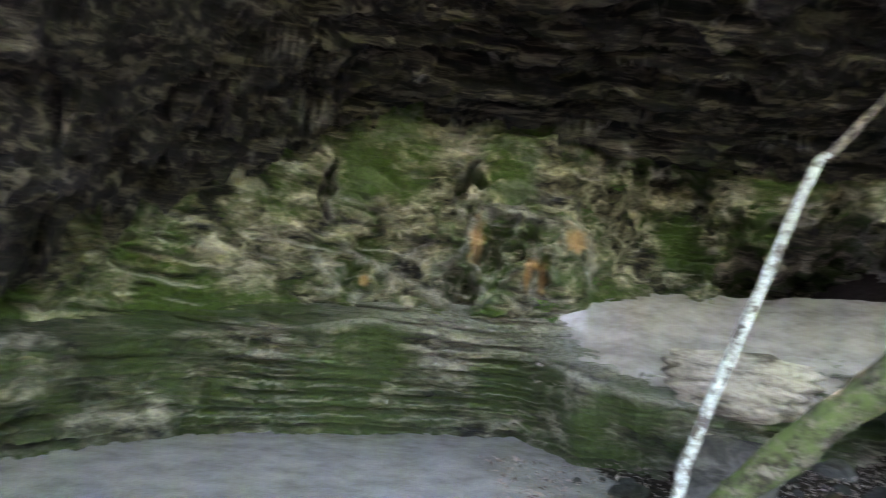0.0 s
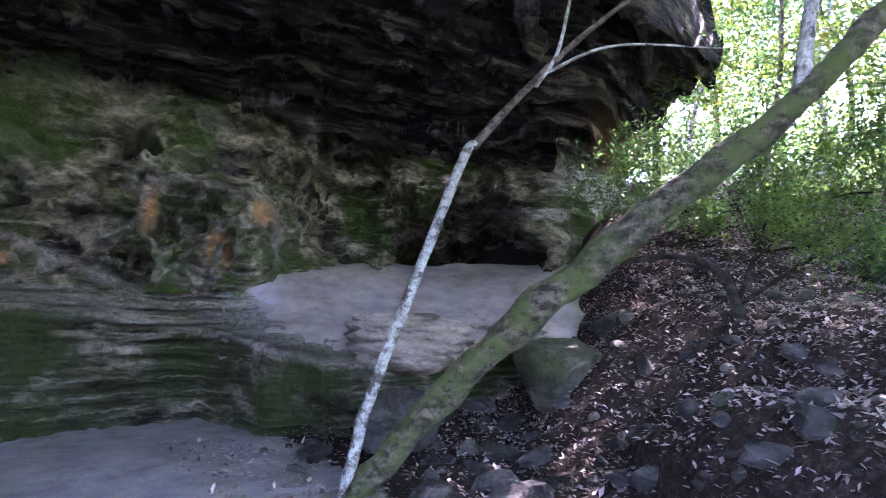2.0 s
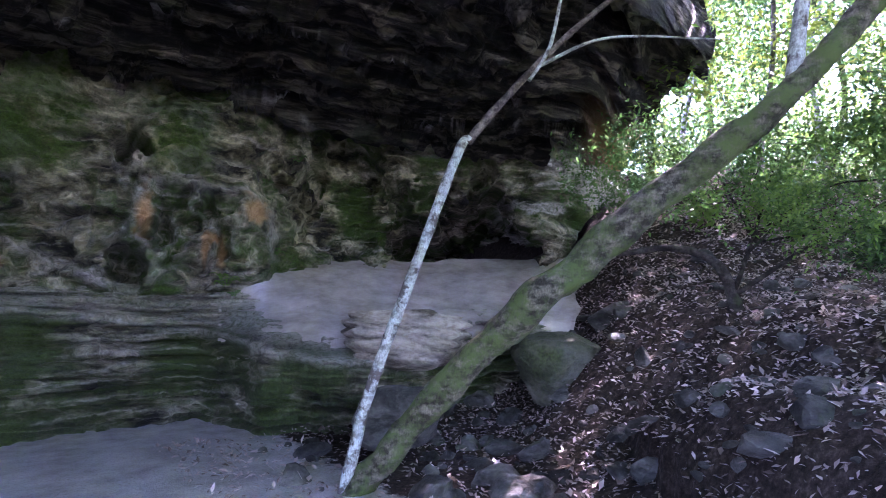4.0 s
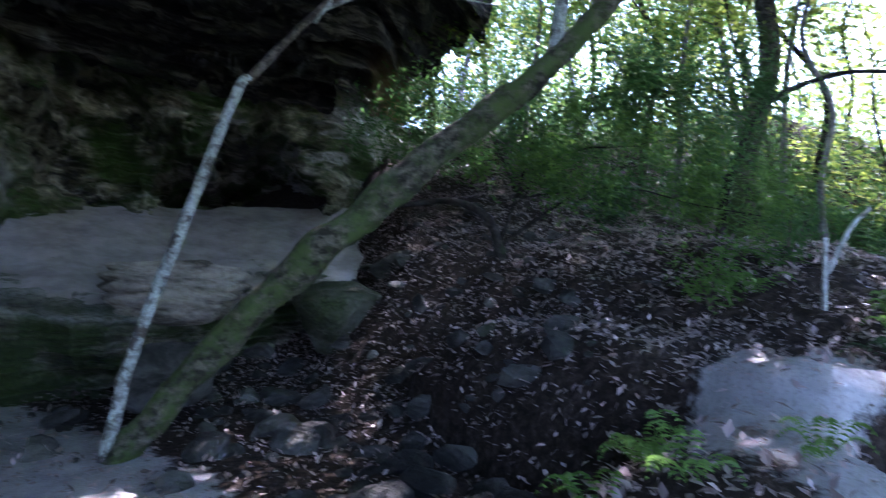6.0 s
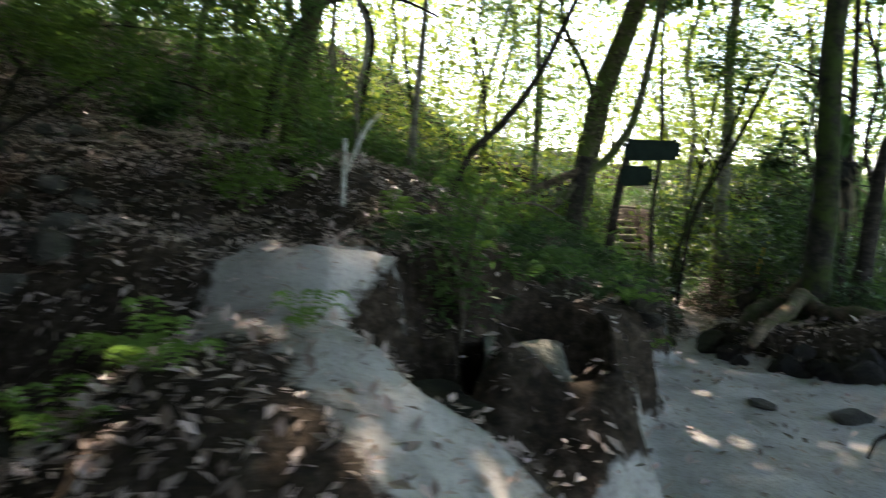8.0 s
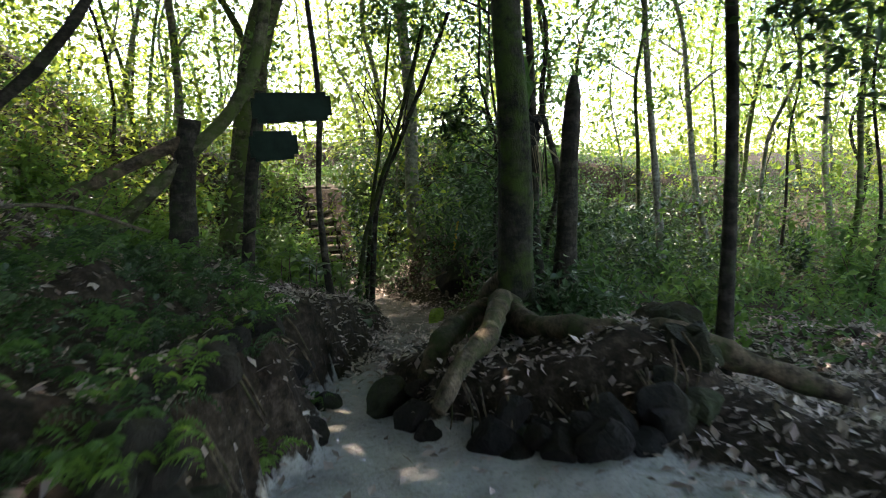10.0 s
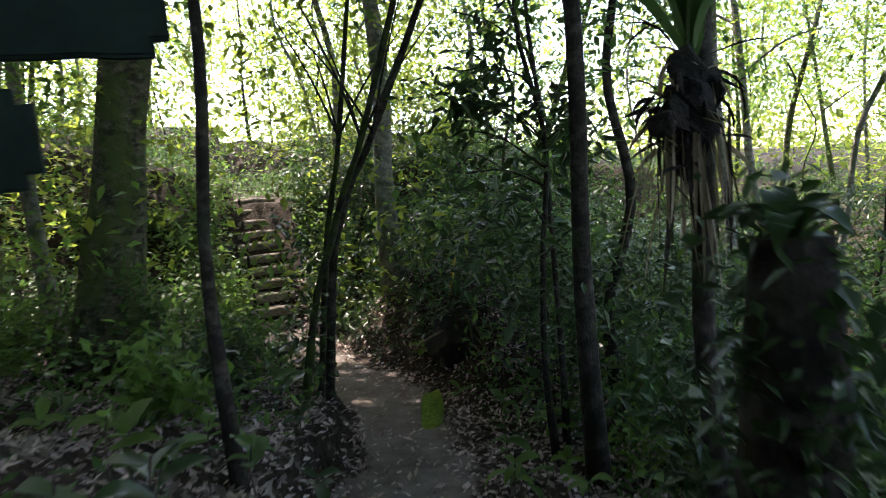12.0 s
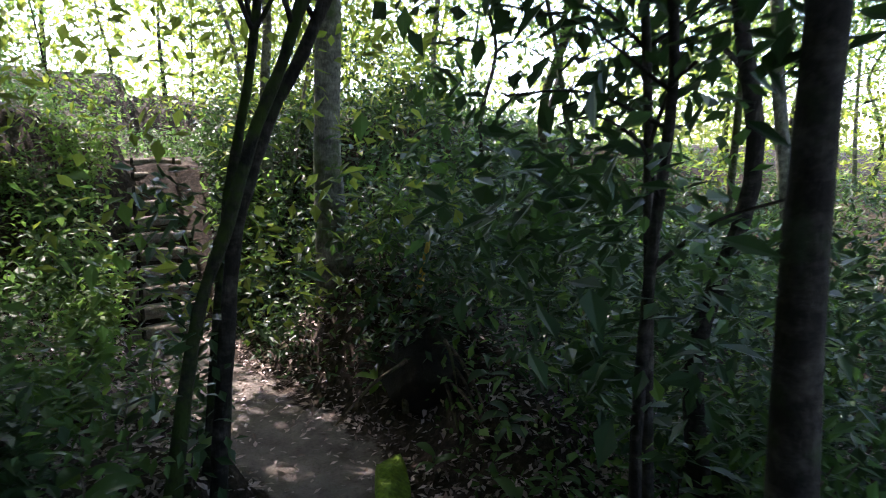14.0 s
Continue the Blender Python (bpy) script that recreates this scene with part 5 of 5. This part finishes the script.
for q in range(14):
    az, ln = r.uniform(1.6, 5.0), r.uniform(0.3, 0.7)
    at = (12.3 + 0.3 * math.cos(az), -7.3 + 0.3 * math.sin(az), -0.5 + r.uniform(-0.1, 0.25))
    to = (at[0] + ln * math.cos(az), at[1] + ln * math.sin(az), at[2] - r.uniform(0.05, 0.4))
    limb_thing("dead_root", [(*at, 0.018), ((at[0] + to[0]) / 2, (at[1] + to[1]) / 2, (at[2] + to[2]) / 2 + 0.06, 0.014), (*to, 0.006)], root_bark, "thin dead root reaching from the earthy root mass", "root", 10, 5, 0.15, 920 + q)["group"] = "dead roots"


# Near-black clods stand in for the deep shade of the hollow.
for q, (x, y, z, k) in enumerate(((3.42, -0.62, 0.42, 0.22), (3.62, -0.75, 0.38, 0.2), (3.3, -0.78, 0.34, 0.17), (3.75, -0.92, 0.3, 0.16), (3.55, -1.0, 0.16, 0.14))):
    stone("earth_clod", (x, y, on_ground(x, y) + 0.03), (k * 1.4, k * 0.9, k * 0.75), "dark earth clod added in the hollow of the bank to stand for its shade", earth_mat, 940 + q, (q * 25, 0, q * 50), 0.1, "earth", 4)["group"] = "earth of the hollow"
for q, (lift, az) in enumerate(((2.6, 0.6), (3.4, 2.8), (4.2, 4.6))):
    part("branch", tube("branch", [(0.12, 0.04, lift + 0.4, 0.018), (0.12 + 0.5 * math.cos(az), 0.04 + 0.5 * math.sin(az), lift + 0.8, 0.012), (0.12 + 1.1 * math.cos(az), 0.04 + 1.1 * math.sin(az), lift + 1.1, 0.004)], dark_bark, 12, 6, 0.12, 950 + q), host)


def foliage_stuff(name, n, bearings, reach, low, high, size, mat, label, seed, gap, scale, category, centre=(4, -2), clear=1.3, high_up=False):
    """Loose leaves of distant growth, too many to count, with gaps between the clumps."""
    r = np.random.default_rng(seed)
    a, dist = np.radians(r.uniform(*bearings, n)), np.sqrt(r.uniform(reach[0] ** 2, reach[1] ** 2, n))
    px, py = centre[0] + dist * np.sin(a), centre[1] + dist * np.cos(a)
    d, zp, s = trail(px, py)
    up = low + (high - low) * r.uniform(0, 1, n) ** 1.4
    litter_bank = (px > 7.3) & (px < 11.2) & (d > 0) & (d < 3.0) & (up < 1.0) & (r.uniform(0, 1, n) < 0.65)
    z = ground_at(px, py)[0] + up
    open_ground = (fbm(px * scale, py * scale, z * scale, 3, seed + 8) > gap)
    # High canopy is kept dense or thin by place, to shape the light below.
    keep = open_ground & (py > -16) & (r.uniform(0, 1, n) < np.where(py > -1.0, np.where((px < 10.5) & (py < 1.5), 0.85, np.where((px < 11.8) | (py > 3.5), 0.32, np.where(py > 1.0, 0.18, 0.4))), np.where(py < -6.8, 0.5, 0.95))) if high_up else open_ground & ~litter_bank & ((np.abs(d) > np.where(px > 15.4, 0.55, np.where(px > 9.5, clear * 0.6, clear))) | (px > 19.5)) & ~((py > 4.5) & (px < 10)) & ~((py > -1.5) & (px < 8.6)) & ~((py > 0.0) & (px < 13.5) & (up < 2.2) & (r.uniform(0, 1, n) < 0.85)) & (np.hypot(px - 6, py + 3.2) > 2.2)
    v, f = leaf_data(np.stack([px, py, z], -1)[keep], size, seed + 9)
    tagged(new(name, mesh_of(name, v, f, mat, False)), label, category, kind="stuff")


foliage_stuff("low_growth", 170000, (40, 185), (4, 24), 0.0, 0.55, 0.085, green_leaf, "low green plants covering the forest floor", 301, -0.1, 0.9, "undergrowth")
foliage_stuff("low_growth", 90000, (40, 185), (6, 26), 0.0, 1.6, 0.11, bright_leaf, "taller light green plants between the trees", 302, 0.0, 0.7, "undergrowth")
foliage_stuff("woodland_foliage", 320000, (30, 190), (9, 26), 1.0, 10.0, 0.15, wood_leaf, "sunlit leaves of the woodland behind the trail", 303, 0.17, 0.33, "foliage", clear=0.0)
foliage_stuff("woodland_foliage", 120000, (0, 360), (0, 11.5), 7.0, 10.5, 0.3, green_leaf, "leaf canopy high above the trail, thinned in places to shape the light", 306, -1.1, 0.35, "foliage", (10.5, -3), 0.0, True)
# Added out of view, to block the sky behind the walk's start.
foliage_stuff("woodland_foliage", 40000, (0, 360), (0, 9.0), 6.5, 10.0, 0.32, green_leaf, "unseen leaf canopy added before the shelter to block sky light", 308, -1.1, 0.35, "foliage", (-3.5, -7), 0.0, True)
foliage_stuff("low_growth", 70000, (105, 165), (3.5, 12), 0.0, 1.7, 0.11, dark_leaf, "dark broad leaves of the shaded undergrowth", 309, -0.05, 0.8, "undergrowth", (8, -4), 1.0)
foliage_stuff("woodland_foliage", 50000, (42, 84), (11, 18), 0.6, 6.0, 0.15, green_leaf, "green leaves of the thicket above the slope", 307, -0.12, 0.5, "foliage", (1, 1), 0.0)
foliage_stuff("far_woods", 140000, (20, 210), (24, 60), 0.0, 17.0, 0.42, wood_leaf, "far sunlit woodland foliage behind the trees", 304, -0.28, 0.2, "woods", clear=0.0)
# Unseen ring of leaves, added to bound the light from behind.
foliage_stuff("far_woods", 40000, (210, 380), (12, 40), 0.0, 9.0, 0.5, green_leaf, "unseen woodland foliage added behind the walk to bound the light", 305, -0.1, 0.25, "woods", clear=0.0)

# fallen leaves over the slopes
for name, n, size, seed in (("leaf_litter", 120000, 0.06, 93), ("leaf_litter", 22000, 0.08, 94)):
    r = np.random.default_rng(seed)
    px, py = r.uniform(1.5, 17, n), r.uniform(-9.5, 7, n)
    z, sd = ground_at(px, py)
    dd, _, ss = trail(px, py)
    bare = smooth(0.4, 0.7, dd) * smooth(1.9, 1.4, dd) * smooth(2.4, 2.8, ss) * smooth(6.2, 5.0, ss)
    damp = smooth(4.6, 3.4, px - 0.25 * (py - 3)) * smooth(0.9, 1.6, py)
    keep = r.uniform(0, 1, n) > 0.12 + 0.77 * np.maximum.reduce([sd * (1 - 0.3 * smooth(0.9, 1.3, dd)), 0.75 * bare, 0.8 * damp])
    p = np.stack([px, py, z + 0.006 + 0.02 * r.uniform(0, 1, n)], -1)[keep]
    v, f = leaf_data(p, size, seed, 0.0, 0.5, 0.3)
    tagged(new(name, mesh_of(name, v, f, dead_leaf, False)), "brown fallen leaves over the forest floor", "leaf litter", kind="stuff")
